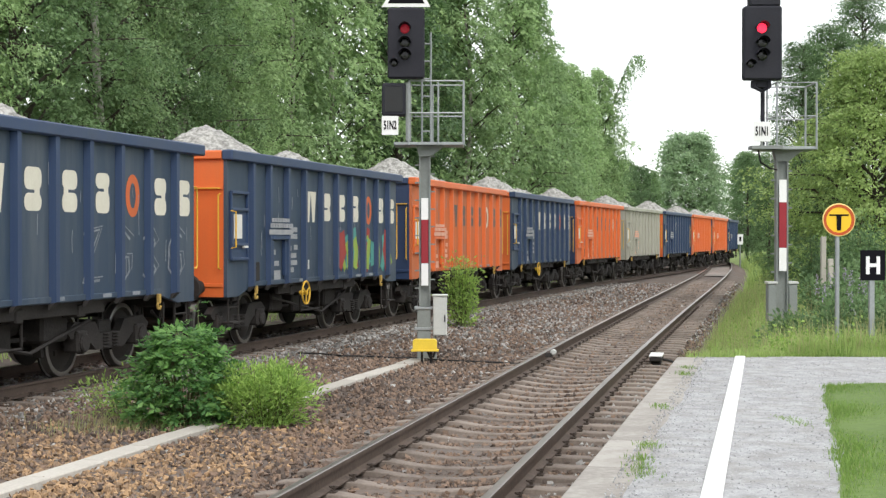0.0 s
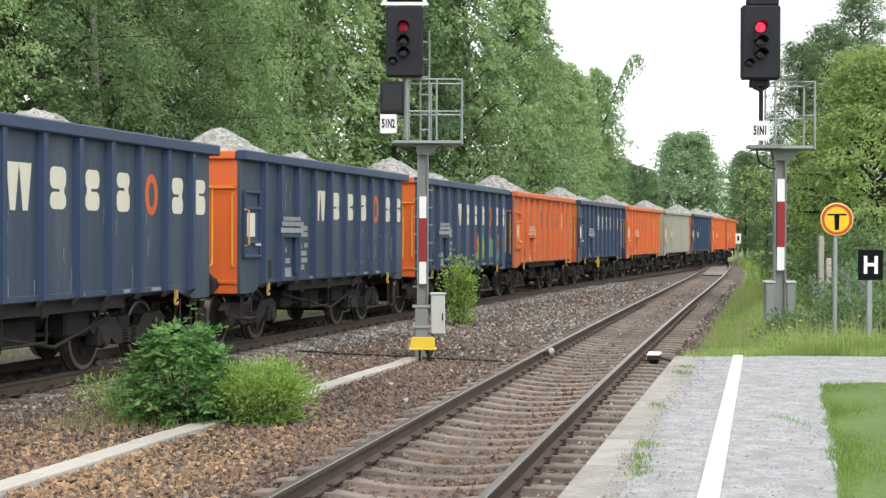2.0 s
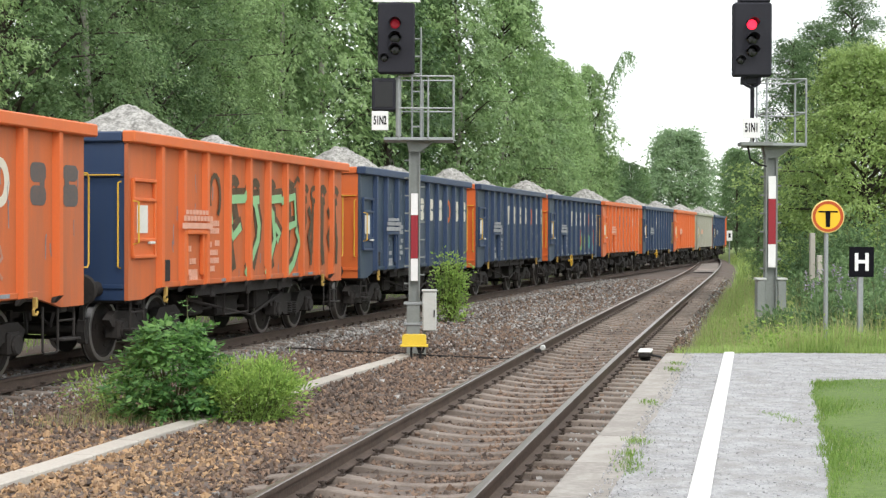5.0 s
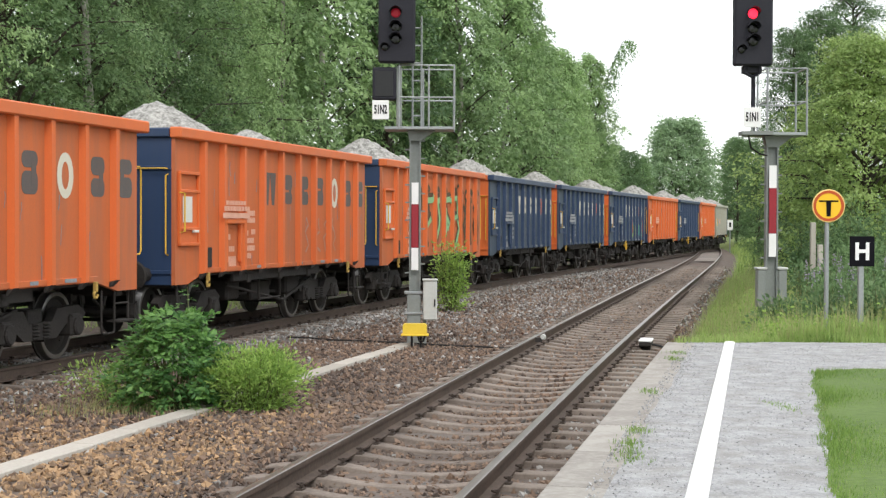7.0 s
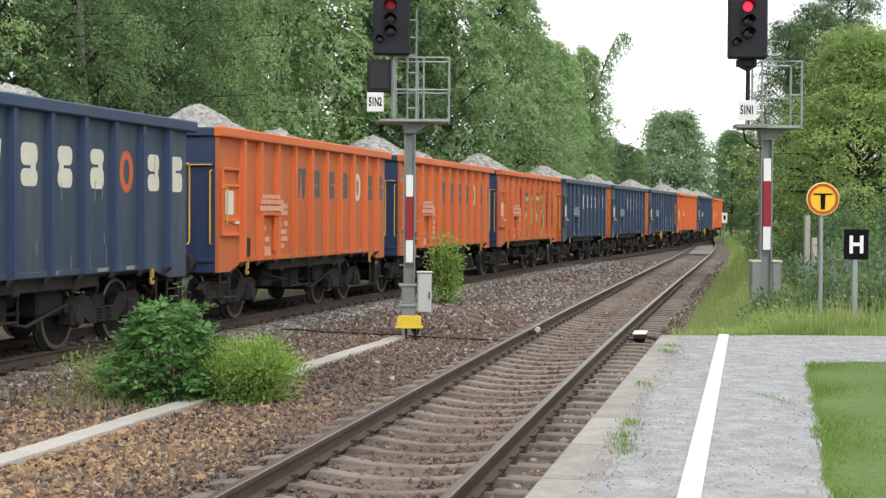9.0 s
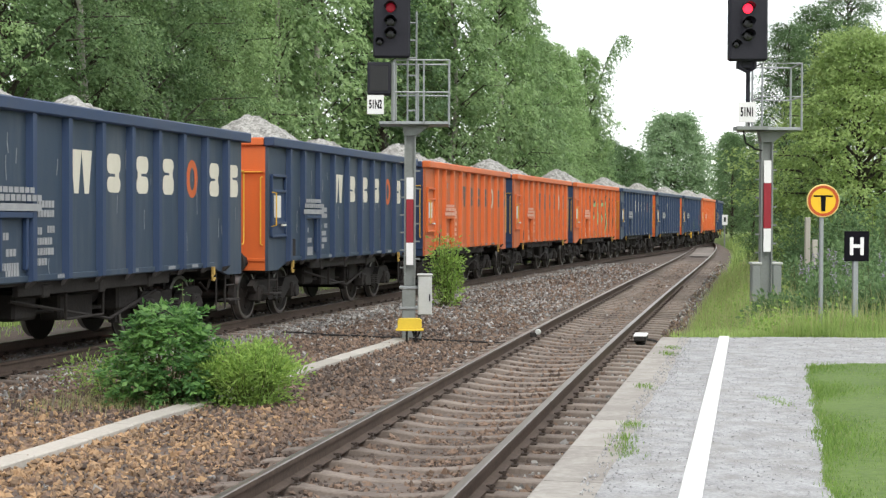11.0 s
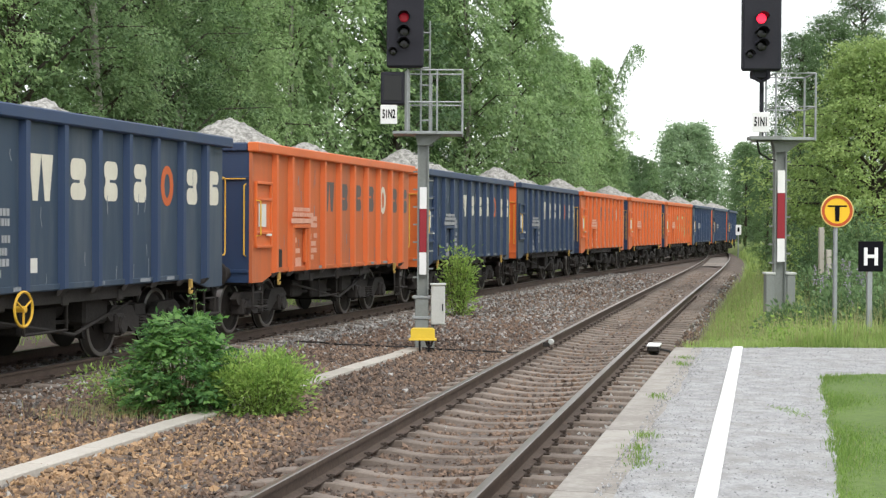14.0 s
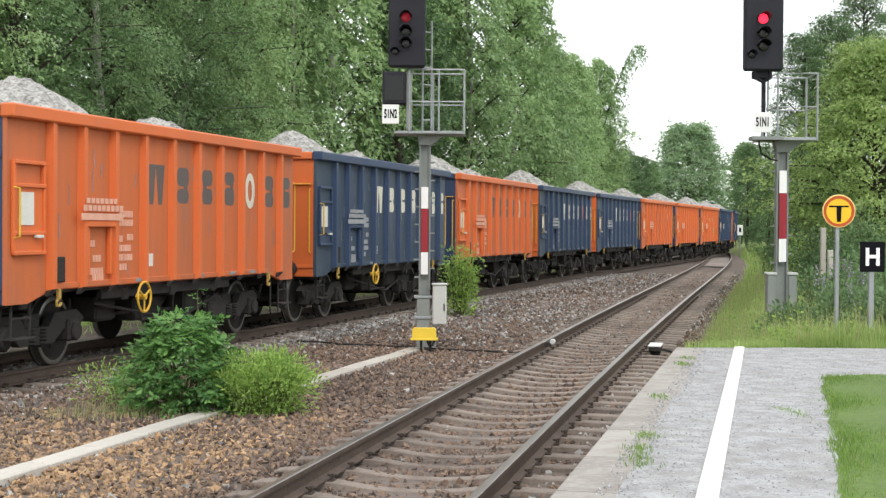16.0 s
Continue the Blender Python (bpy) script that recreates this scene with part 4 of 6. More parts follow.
def build_wagon(k):
    c = COLOURS[k]
    endc = {"navy": "orange", "orange": "navy", "pale": "pale"}[c]
    lab = WORDS[c]
    if k == 2:
        lab = "orange gondola wagon sprayed with mint and dark graffiti"
    elif k == -1:
        lab = "navy gondola wagon with lime and red graffiti"
    elif k == 0:
        lab = "navy gondola wagon with faded white scrawls"
    w = thing("gondola_wagon", (0, 0, 0), lab, "freight wagon", "wagons of the freight train")
    for m in (Matrix(), FLIP):
        side = "" if m == Matrix() else "_back"
        near_end = Matrix.Translation((0.27 if m == Matrix() else 0.08, 0, 0))
        near_far = Matrix.Translation((-0.08 if m == Matrix() else -0.27, 0, 0))
        part("side_wall", W["side" + side, c], None, w, at=m)
        part("top_rail", W["top" + side, c], None, w, at=m)
        part("side_sill", W["sill", c], None, w, at=m)
        end = part("end_wall", W["end", endc], None, w, f"{endc} end wall" if endc != c else "", at=m @ near_end)
        for z in (2.69, 1.095):
            part("stiffener", W["stiffener", endc], None, end, at=(0, 0, z))
        for x in RIBS:
            part("rib", W["rib", c], None, w, at=m @ Matrix.Translation((x, 0, 0)))
        h = part("side_hatch", W["hatch", c], None, w, at=m)
        for z in (2.62, 2.34, 1.76, 1.52):
            part("hatch_bar", W["bar", c], None, h, at=(0, 0, z))
        for x in (-4.82, -4.10):
            part("hatch_stile", W["stile", c], None, h, at=(x, 0, 0))
        part("latch", W["latch", c], None, h, "pale latch handle")
        part("paper_label", W["label"], None, h, "white paper label", at=(-4.53, -1.398, -0.04))
        part("door_frame", W["pocket", c], None, w, at=m)
        part("grab_rail", W["grab_v"], None, w, "yellow grab rail", at=m @ near_end @ Matrix.Translation((-5.2, -1.25, 0)))
        part("grab_rail", W["grab_v"], None, w, "yellow grab rail", at=m @ near_end @ Matrix.Translation((-5.2, 1.25, 0)))
        part("grab_rail", W["grab_h"], None, w, "yellow grab rail", at=m @ near_end @ Matrix.Translation((-5.2, -0.7, 0)))
        part("grab_rail", W["grab_s"], None, w, "yellow grab rail", at=m @ Matrix.Translation((-4.84, -1.40, 0)))
        part("hand_rail", W["grab_out"], None, w, "yellow hand rail", at=m)
        for x in (-3.78, 3.71):
            part("lashing_hook", W["hook"], None, w, "yellow lashing hook", at=m @ Matrix.Translation((x, -1.43, 0)))
        for x in (-4.5, 4.75):
            part("footstep", W["step"], None, w, at=m @ Matrix.Translation((x, -1.3, 0)))
        for y in (-0.875, 0.875):
            part("buffer", W["buffer"], None, w, at=m @ near_far @ Matrix.Translation((5.12, y, 1.06)))
        part("coupling", W["coupling"], None, w, at=m @ near_far @ Matrix.Translation((5.15, 0, 1.04)))
        part("brake_gear", W["brake"], None, w, at=m)
        part("side_box", W["sidebox"], None, w, at=m)
        part("brake_hose", W["hose"], None, w, at=m @ near_far)
        part("stirrup", W["stirrup"], None, w, at=m @ Matrix.Translation((4.3, -1.32, 0)))
        part("air_tank", W["tank"], None, w, at=m @ Matrix.Translation((0.6, -0.55, 0.78)))
        ink = "cream" if c == "navy" else "slate"
        small = "greyink" if c == "navy" else "paleink"
        if c != "pale" and m == Matrix():
            for q in range(7) if k != 2 else ():
                part("emblem_ring" if q == 4 else "emblem_block", BRAND[ink, q], None, w, at=m)
        tagged(part("loading_table", INK["table", small], None, w, at=m), kind="stuff")
        tagged(part("stencilling", INK["rows", small], None, w, at=m), kind="stuff")
    if k in (-1, 8, 9, -3):
        part("handwheel", W["handwheel"], None, w, "yellow brake handwheel", at=(-1.47, -1.52, 0.86))
        part("sticker", INK["sticker"], None, w, at=(-1.0, -1.372, 0))
    tagged(part("scratching", INK["scratch", k % 3], None, w, "pale scratches and small markings"), kind="stuff")
    part("floor", W["floor"], None, w)
    part("centre_sill", W["frame"], None, w)
    for x in (-4.4, -1.6, 0, 1.6, 4.7):
        part("cross_beam", W["beam"], None, w, at=(x, 0, 0))
    for m in (Matrix(), FLIP):
        part("headstock", W["head"], None, w, at=m @ Matrix.Translation((0.27 if m == Matrix() else 0.08, 0, 0)))
    part("stone_load", W["load", k % 4], None, w, "pale grey heaped crushed stone")
    for bx in (-3.68, 2.86):
        b = part("bogie_frame", W["bogie"], None, w, at=(bx, 0, 0))
        part("brake_beam", W["tie"], None, b)
        for wx in (-0.9, 0.9):
            for y in (-0.75, 0.75):
                part("brake_shoe", W["shoe"], None, b, at=(wx + 0.46, y, 0))
                part("brake_shoe", W["shoe"], None, b, at=pose(wx - 0.46, y, 0, 0, 0, 180))
            ws = part("wheelset", W["wheelset"], None, b, at=(wx, 0, 0.46))
            MOVING.append((ws, k, wx))
            for y in (-1.02, 1.02):
                part("axle_box", W["axle_box"], None, b, at=Matrix.Translation((wx, y, 0)) @ (Matrix() if y < 0 else FLIP))
        for y in (-1.04, 1.04):
            for sx in (-0.14, 0.14):
                part("spring", W["spring"], None, b, at=(sx, y, 0))
    GRAFFITI(k, w)
    return w


def GRAFFITI(k, w):
    rng = random.Random(k + 50)
    Y = -1.376
    if k == 0:
        # faint rounded scrawls, one in each bay
        for x0, pts in ((1.75, ((-0.25, 1.92), (0.2, 1.98), (-0.05, 1.65), (-0.28, 1.28), (0.2, 1.3))),
                        (2.65, ((0.22, 1.85), (0, 1.98), (-0.2, 1.75), (-0.22, 1.4), (0, 1.25), (0.2, 1.4), (0.18, 1.6), (0, 1.6))),
                        (3.5, ((-0.2, 1.85), (0.05, 1.98), (0.2, 1.8), (-0.02, 1.62), (0.22, 1.42), (0, 1.25), (-0.22, 1.35))),
                        (4.4, ((0.24, 1.88), (0, 2.0), (-0.22, 1.75), (-0.24, 1.42), (0.02, 1.24), (0.24, 1.42), (0.2, 1.62), (0.02, 1.62)))):
            part("graffiti", stroke(Geo(), [(x0 + a, b) for a, b in pts], 0.04, Y), M["spray_w"], w, "faded white spray scrawl")
            part("graffiti", stroke(Geo(), [(x0 + a + 0.1 + rng.uniform(-0.03, 0.03), b + 0.05) for a, b in pts], 0.018, Y), M["spray_w"], w, "faded white spray scrawl")
    if k == 3:
        for x in (1.15, 1.85, 2.4, 2.95):
            pts = [(x + rng.uniform(-0.22, 0.22), 1.95 - 0.13 * q) for q in range(6)]
            part("graffiti", stroke(Geo(), pts, 0.05, Y), M["spray_s"], w, "faded grey spray scrawl")
    if k in (-1,):
        for mname in ("spray_y", "spray_r", "spray_t", "spray_y", "spray_r"):
            for q in range(5):
                x = rng.uniform(1.0, 4.5)
                g = stroke(Geo(), [(x, rng.uniform(1.7, 2.1)), (x + rng.uniform(-0.15, 0.15), 1.6), (x + rng.uniform(-0.2, 0.2), rng.uniform(1.15, 1.3))], rng.uniform(0.16, 0.32), Y - 0.004 * rng.random())
                part("graffiti", g, M[mname], w, "bright sprayed graffiti patch")
    if k == 2:
        mint = (((-1.2, 2.42), (-0.45, 2.45), (-0.33, 2.55)), ((-1.18, 2.42), (-1.05, 2.0)), ((-1.17, 2.05), (-0.98, 1.8), (-0.62, 1.98)),
                ((-0.28, 2.55), (0.08, 2.35), (0.25, 2.0), (0.2, 1.75), (-0.05, 1.48), (-0.4, 1.15)), ((-0.2, 2.42), (0.25, 2.45)),
                ((0.66, 2.4), (0.95, 2.2), (1.05, 1.75), (0.8, 1.4), (0.6, 1.12)), ((0.72, 2.45), (1.4, 2.5)), ((1.05, 2.0), (1.3, 1.85), (1.15, 1.72)),
                ((1.4, 2.45), (2.12, 2.55), (2.2, 2.05), (1.55, 1.95)), ((2.2, 1.95), (2.4, 1.7), (2.05, 1.3), (1.65, 1.1)))
        dark = [[(x + 0.07, z + 0.06) for x, z in pts] for pts in mint]
        for x in (-0.9, 0.1, 0.9, 1.9, 2.75, 3.3, 3.85, 4.65):
            # rounded heads and shaded bodies
            dark.append([(x + 0.17 * math.cos(a), 2.62 + 0.13 * math.sin(a)) for a in np.linspace(0.2, 5.4, 10)])
            dark.append([(x - 0.05, 2.5), (x + rng.uniform(-0.1, 0.15), 2.1), (x + rng.uniform(-0.15, 0.15), 1.7), (x + rng.uniform(-0.25, 0.1), 1.25)])
        dark.append([(-1.75 + 0.22 * math.cos(a), 2.45 + 0.35 * math.sin(a)) for a in np.linspace(-1.0, 3.6, 11)])
        dark.append([(1.55, 2.75), (1.75, 2.85), (2.1, 2.75), (2.3, 2.9), (2.6, 2.8)])
        for x in (2.95, 3.6, 4.15):
            dark.append([(x, 2.35), (x + 0.22, 2.1), (x + 0.02, 1.8), (x + 0.2, 1.45)])
        for q, pts in enumerate(dark):
            part("graffiti", stroke(Geo(), pts, 0.26 if q < len(mint) else rng.uniform(0.09, 0.2), Y - 0.0004 * q), M["spray_d"], w, "dark olive sprayed shading")
        for q, pts in enumerate(mint):
            part("graffiti", stroke(Geo(), pts, 0.15, Y - 0.018 - 0.0004 * q), M["spray_g"], w, "mint green sprayed stroke")


WAGONS = {k: build_wagon(k) for k in range(-10, 10)}


def wagon_pose(k, t):
    s = train_s(k, t)
    ax, ay, _ = on_track(FAR, FAR_S, s - 3.68)
    bx, by, _ = on_track(FAR, FAR_S, s + 2.86)
    return Matrix.Translation((ax + (bx - ax) * 3.68 / 6.54, ay + (by - ay) * 3.68 / 6.54, 0)) @ Matrix.Rotation(math.atan2(by - ay, bx - ax), 4, "Z")


def motions():
    for k, w in WAGONS.items():
        walk(w, [(0.5 * q, wagon_pose(k, 0.5 * q)) for q in range(33)])
    for ws, k, wx in MOVING:
        walk(ws, [(0.1 * q, Matrix.Translation((wx, 0, 0.46)) @ Matrix.Rotation(train_s(k, 0.1 * q) / 0.46, 4, "Y")) for q in range(161)])
# ---- signals ----
def text_mesh(body, size, material, depth=0.004):
    cu = bpy.data.curves.new("lettering", "FONT")
    cu.body, cu.size, cu.extrude, cu.align_x, cu.align_y = body, size, depth, "CENTER", "CENTER"
    cu.offset = 0.006
    ob = bpy.data.objects.new("lettering", cu)
    scene.collection.objects.link(ob)
    me = bpy.data.meshes.new_from_object(ob.evaluated_get(bpy.context.evaluated_depsgraph_get()))
    bpy.data.objects.remove(ob)
    me.materials.clear()
    me.materials.append(material)
    return me


FACE = Matrix.Rotation(math.pi / 2, 4, "X")


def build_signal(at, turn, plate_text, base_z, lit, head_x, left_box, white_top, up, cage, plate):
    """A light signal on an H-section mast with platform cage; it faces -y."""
    s = thing("railway_signal", pose(*at, 0, 0, turn), f"grey-green mast light signal with black head showing a {'bright' if lit else 'dim'} red lamp", "railway signal", "light signals")
    a, b, c = 0.097, 0.073, 0.012
    g = Geo().rise([(-a, -0.085), (-b, -0.085), (-b, -c), (b, -c), (b, -0.085), (a, -0.085), (a, 0.085), (b, 0.085), (b, c), (-b, c), (-b, 0.085), (-a, 0.085)], base_z, 3.42 + up)
    part("mast", g, M["mast"], s)
    iron = Geo().box(-0.075, 0, -0.02, 0.02, 0, 0.025).mesh("climbing_iron", M["mast"])
    for z in np.arange(1.0, 3.1, 0.3):
        part("climbing_iron", iron, None, s, at=(-0.097, 0, z))
        part("climbing_iron", iron, None, s, at=(0.172, 0, z + 0.15))
    # red and white mast plate
    g = Geo()
    for z0, z1, k in ((1.06 + plate, 1.44 + plate, 0), (1.44 + plate, 2.18 + plate, 1), (2.18 + plate, 2.55 + plate, 0)):
        g.use(k).box(-0.06, 0.06, -0.115, -0.10, z0 + 0.002, z1 - 0.002)
    part("mast_plate", g, [M["white"], M["red"]], s, "white, red and white mast plate")
    # cage
    g = Geo()
    x0, x1 = cage
    y0, y1, zb, zt = -0.3, 0.45, 3.42 + up, 4.5 + up
    g.box(x0 - 0.25, x1, y0, y1, zb, zb + 0.05, 0.006)
    part("cage_floor", g, M["galv"], s)
    posts = [(x0, y0), (x1, y0), (x1, y1), (x0, y1)] + ([(x0 + 0.5, y0), (x0 + 0.4, y1)] if left_box else [])
    for x, y in posts:
        part("cage_post", Geo().tube([(x, y, zb), (x, y, zt)], 0.017, 6), M["galv"], s)
    for z in ((zb + zt) / 2, zt):
        part("cage_rail", Geo().tube([(x0, y1, z), (x0, y0, z), (x1, y0, z), (x1, y1, z), (x0, y1, z)], 0.014, 6), M["galv"], s)
    part("bracket", Geo().prism([(-0.1, 3.24 + up), (0.1, 3.24 + up), (0.34, 3.42 + up), (-0.14, 3.42 + up)], -0.1, 0.1), M["mast"], s)
    # riser behind the cage
    g = Geo()
    for x in (-0.05, 0.1):
        g.tube([(x, 0.15, zb), (x, 0.15, 5.4)], 0.018, 6)
    for z in np.arange(3.7, 5.3, 0.3):
        g.tube([(-0.05, 0.15, z), (0.1, 0.15, z)], 0.015, 5)
    if left_box:
        part("riser", g, M["galv"], s)
    # head
    hz0, hz1 = 4.53 + up, 5.72 + up
    hx = head_x

    h = part("signal_head", Geo().box(hx - 0.31, hx + 0.31, -0.42, -0.22, hz0, hz1, 0.03), M["black"], s, "black lamp housing")
    for x, z, r, m, vis in ((hx - 0.02, 5.36, 0.08, "lens_red" if lit else "lens_dim", 0.2), (hx - 0.02, 5.12, 0.085, "lens_off", 0.2), (hx - 0.02, 4.92, 0.085, "lens_off", 0.2), (hx - 0.2, 4.78, 0.06, "lens_off", 0.12)):
        part("lens", Geo().lathe([(0.0001, -0.445), (r * 0.7, -0.44), (r, -0.42), (r, -0.40)], 16, "y", (x, 0, z + up)), M[m], h)
        g = Geo()
        vs = []
        for yy, k in ((-0.42, 1.0), (-0.42 - vis, 0.8)):
            for rr in (r + 0.015, r + 0.025):
                for q in range(9):
                    a = math.pi * (q / 8) * k + math.pi * (1 - k) / 2
                    vs.append((x + rr * math.cos(a), yy, z + up + rr * math.sin(a)))
        fs = []
        for q in range(8):
            fs += [(q, q + 1, 19 + q, 18 + q), (9 + q, 27 + q, 28 + q, 10 + q), (18 + q, 19 + q, 28 + q, 27 + q)]
        part("visor", g.add(vs, fs), M["black"], h)
    g = Geo().box(hx - 0.1, hx + 0.1, -0.25, 0.1, 5.72 + up, 5.98 + up, 0.02)
    part("head_mount", g, M["black"], s)
    if white_top:
        top = thing_part_triangle(s, hx)
    else:
        part("upper_mount", Geo().box(hx - 0.2, hx + 0.3, -0.35, -0.1, 5.72 + up, 6.2 + up, 0.03), M["black"], s)
        g = Geo()
        for x in (hx - 0.12, hx + 0.12):
            g.tube([(x, -0.3, 4.42), (x, -0.3, 4.3), (hx + 0.02, -0.25, 4.24), (hx + 0.05, -0.2, 4.1)], 0.03, 6)
        g.tube([(hx + 0.05, -0.15, 3.3), (hx + 0.05, -0.15, 4.3)], 0.036, 8).box(hx - 0.14, hx + 0.16, -0.3, -0.1, 4.3, 4.42, 0.01)
        part("cable_loop", g, M["black"], s)
    if left_box:
        b = part("indicator_box", Geo().box(left_box - 0.2, left_box + 0.2, -0.36, -0.05, 3.93, 4.48, 0.025), M["black"], s, "dark square indicator box")
        part("indicator_face", Geo().box(left_box - 0.15, left_box + 0.15, -0.372, -0.361, 3.99, 4.42, 0.005), M["lens_off"], b)
        part("indicator_bracket", Geo().box(left_box + 0.2, left_box + 0.29, -0.3, 0.0, 3.5, 4.5, 0.01), M["mast"], s)
    px, pz = (left_box - 0.06, 3.76) if left_box else (-0.40, 3.58)
    p = part("name_plate", Geo().box(px - 0.14, px + 0.14, -0.39, -0.375, pz - 0.16, pz + 0.16, 0.005), M["white"], s, "white signal name plate")
    lm = text_mesh(plate_text, 0.2, M["ink"])
    part("lettering", lm, None, p, at=Matrix.Translation((px, -0.392, pz)) @ FACE @ Matrix.Diagonal((0.48, 1.0, 1, 1)))
    if not left_box:
        part("plate_bracket", Geo().box(px - 0.16, -0.05, -0.37, -0.05, 3.30, 3.36, 0.005), M["mast"], s)
        part("plate_stay", Geo().box(px - 0.02, px + 0.02, -0.372, -0.35, 3.3, 3.7), M["mast"], s)
        part("cable", Geo().tube([(-0.4, -0.1, 3.3), (-0.36, -0.1, 3.1), (-0.2, -0.1, 3.0), (-0.09, -0.1, 2.98)], 0.015, 6), M["cable"], s)
    return s


def thing_part_triangle(s, hx):
    """White-rimmed black triangle plate above the head."""
    g = Geo()
    g.use(0).prism([(hx - 0.41, 5.76), (hx + 0.41, 5.76), (hx, 6.48)], -0.33, -0.315)
    g.use(1).prism([(hx - 0.31, 5.82), (hx + 0.31, 5.82), (hx, 6.36)], -0.335, -0.33)
    return part("triangle_plate", g, [M["white"], M["ink"]], s, "white-rimmed triangular plate")


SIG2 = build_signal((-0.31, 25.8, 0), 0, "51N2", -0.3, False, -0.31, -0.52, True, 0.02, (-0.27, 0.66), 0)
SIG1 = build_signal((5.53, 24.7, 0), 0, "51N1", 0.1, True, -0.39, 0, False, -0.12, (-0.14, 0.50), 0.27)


def build_signal_feet():
    # beside the mast between the tracks
    c = thing("relay_cabinet", (-0.15, 25.75, -0.25), "grey metal trackside cabinet on the signal mast", "cabinet")
    part("body", Geo().box(-0.02, 0.22, -0.16, 0.16, 0.46, 1.13, 0.02), M["box"], c)
    part("lid", Geo().box(-0.035, 0.235, -0.175, 0.175, 1.13, 1.16, 0.01), M["box"], c)
    part("handle", Geo().box(0.17, 0.19, -0.18, -0.16, 0.7, 0.82, 0.003), M["black"], c)
    part("stand", Geo().box(-0.02, 0.04, -0.06, 0.06, -0.05, 0.46, 0.005), M["mast"], c)
    f = SIG2
    low = Matrix.Translation((0, 0, -0.25))
    part("sleeve", Geo().box(-0.13, 0.1, -0.12, 0.12, 0.0, 0.95, 0.01), M["mast"], f, at=low)
    for z in (0.55, 0.9):
        part("clamp", Geo().box(-0.18, 0.14, -0.14, 0.14, z, z + 0.05, 0.01), M["galv"], f, at=low)
    y = thing("yellow_connector_box", (-0.3, 25.1, -0.12), "yellow connector box on two short legs beside the mast", "connector box")
    part("body", Geo().prism([(-0.2, 0.14), (0.2, 0.14), (0.2, 0.28), (0.17, 0.31), (-0.17, 0.31), (-0.2, 0.28)], -0.12, 0.12), M["lemon"], y)
    part("base", Geo().box(-0.23, 0.23, -0.14, 0.14, 0.11, 0.14, 0.006), M["lemon"], y)
    for x in (-0.05, 0.1):
        part("leg", Geo().tube([(x, 0, 0.12), (x, 0, -0.16)], 0.02, 6), M["cable"], y)
    part("hose", Geo().tube([(0.05, -0.02, 0.11), (0.08, -0.05, 0.02), (0.14, -0.06, 0.02), (0.17, -0.03, 0.11)], 0.02, 6), M["cable"], y)
    for dx in (-0.17, 0.17):
        c = thing("mast_cabinet", (5.53 + dx, 24.68, 0.2), "grey weathered box beside the signal mast", "cabinet", "boxes at the platform signal")
        part("body", Geo().box(-0.07, 0.07, -0.1, 0.1, 0.3 if dx < 0 else 0.42, 0.92, 0.015), M["mast"], c)
        part("lid", Geo().box(-0.085, 0.085, -0.115, 0.115, 0.92, 0.96, 0.008), M["box"], c)
        part("stand", Geo().box(-0.03, 0.03, -0.05, 0.05, -0.2, 0.45), M["mast"], c)


build_signal_feet()


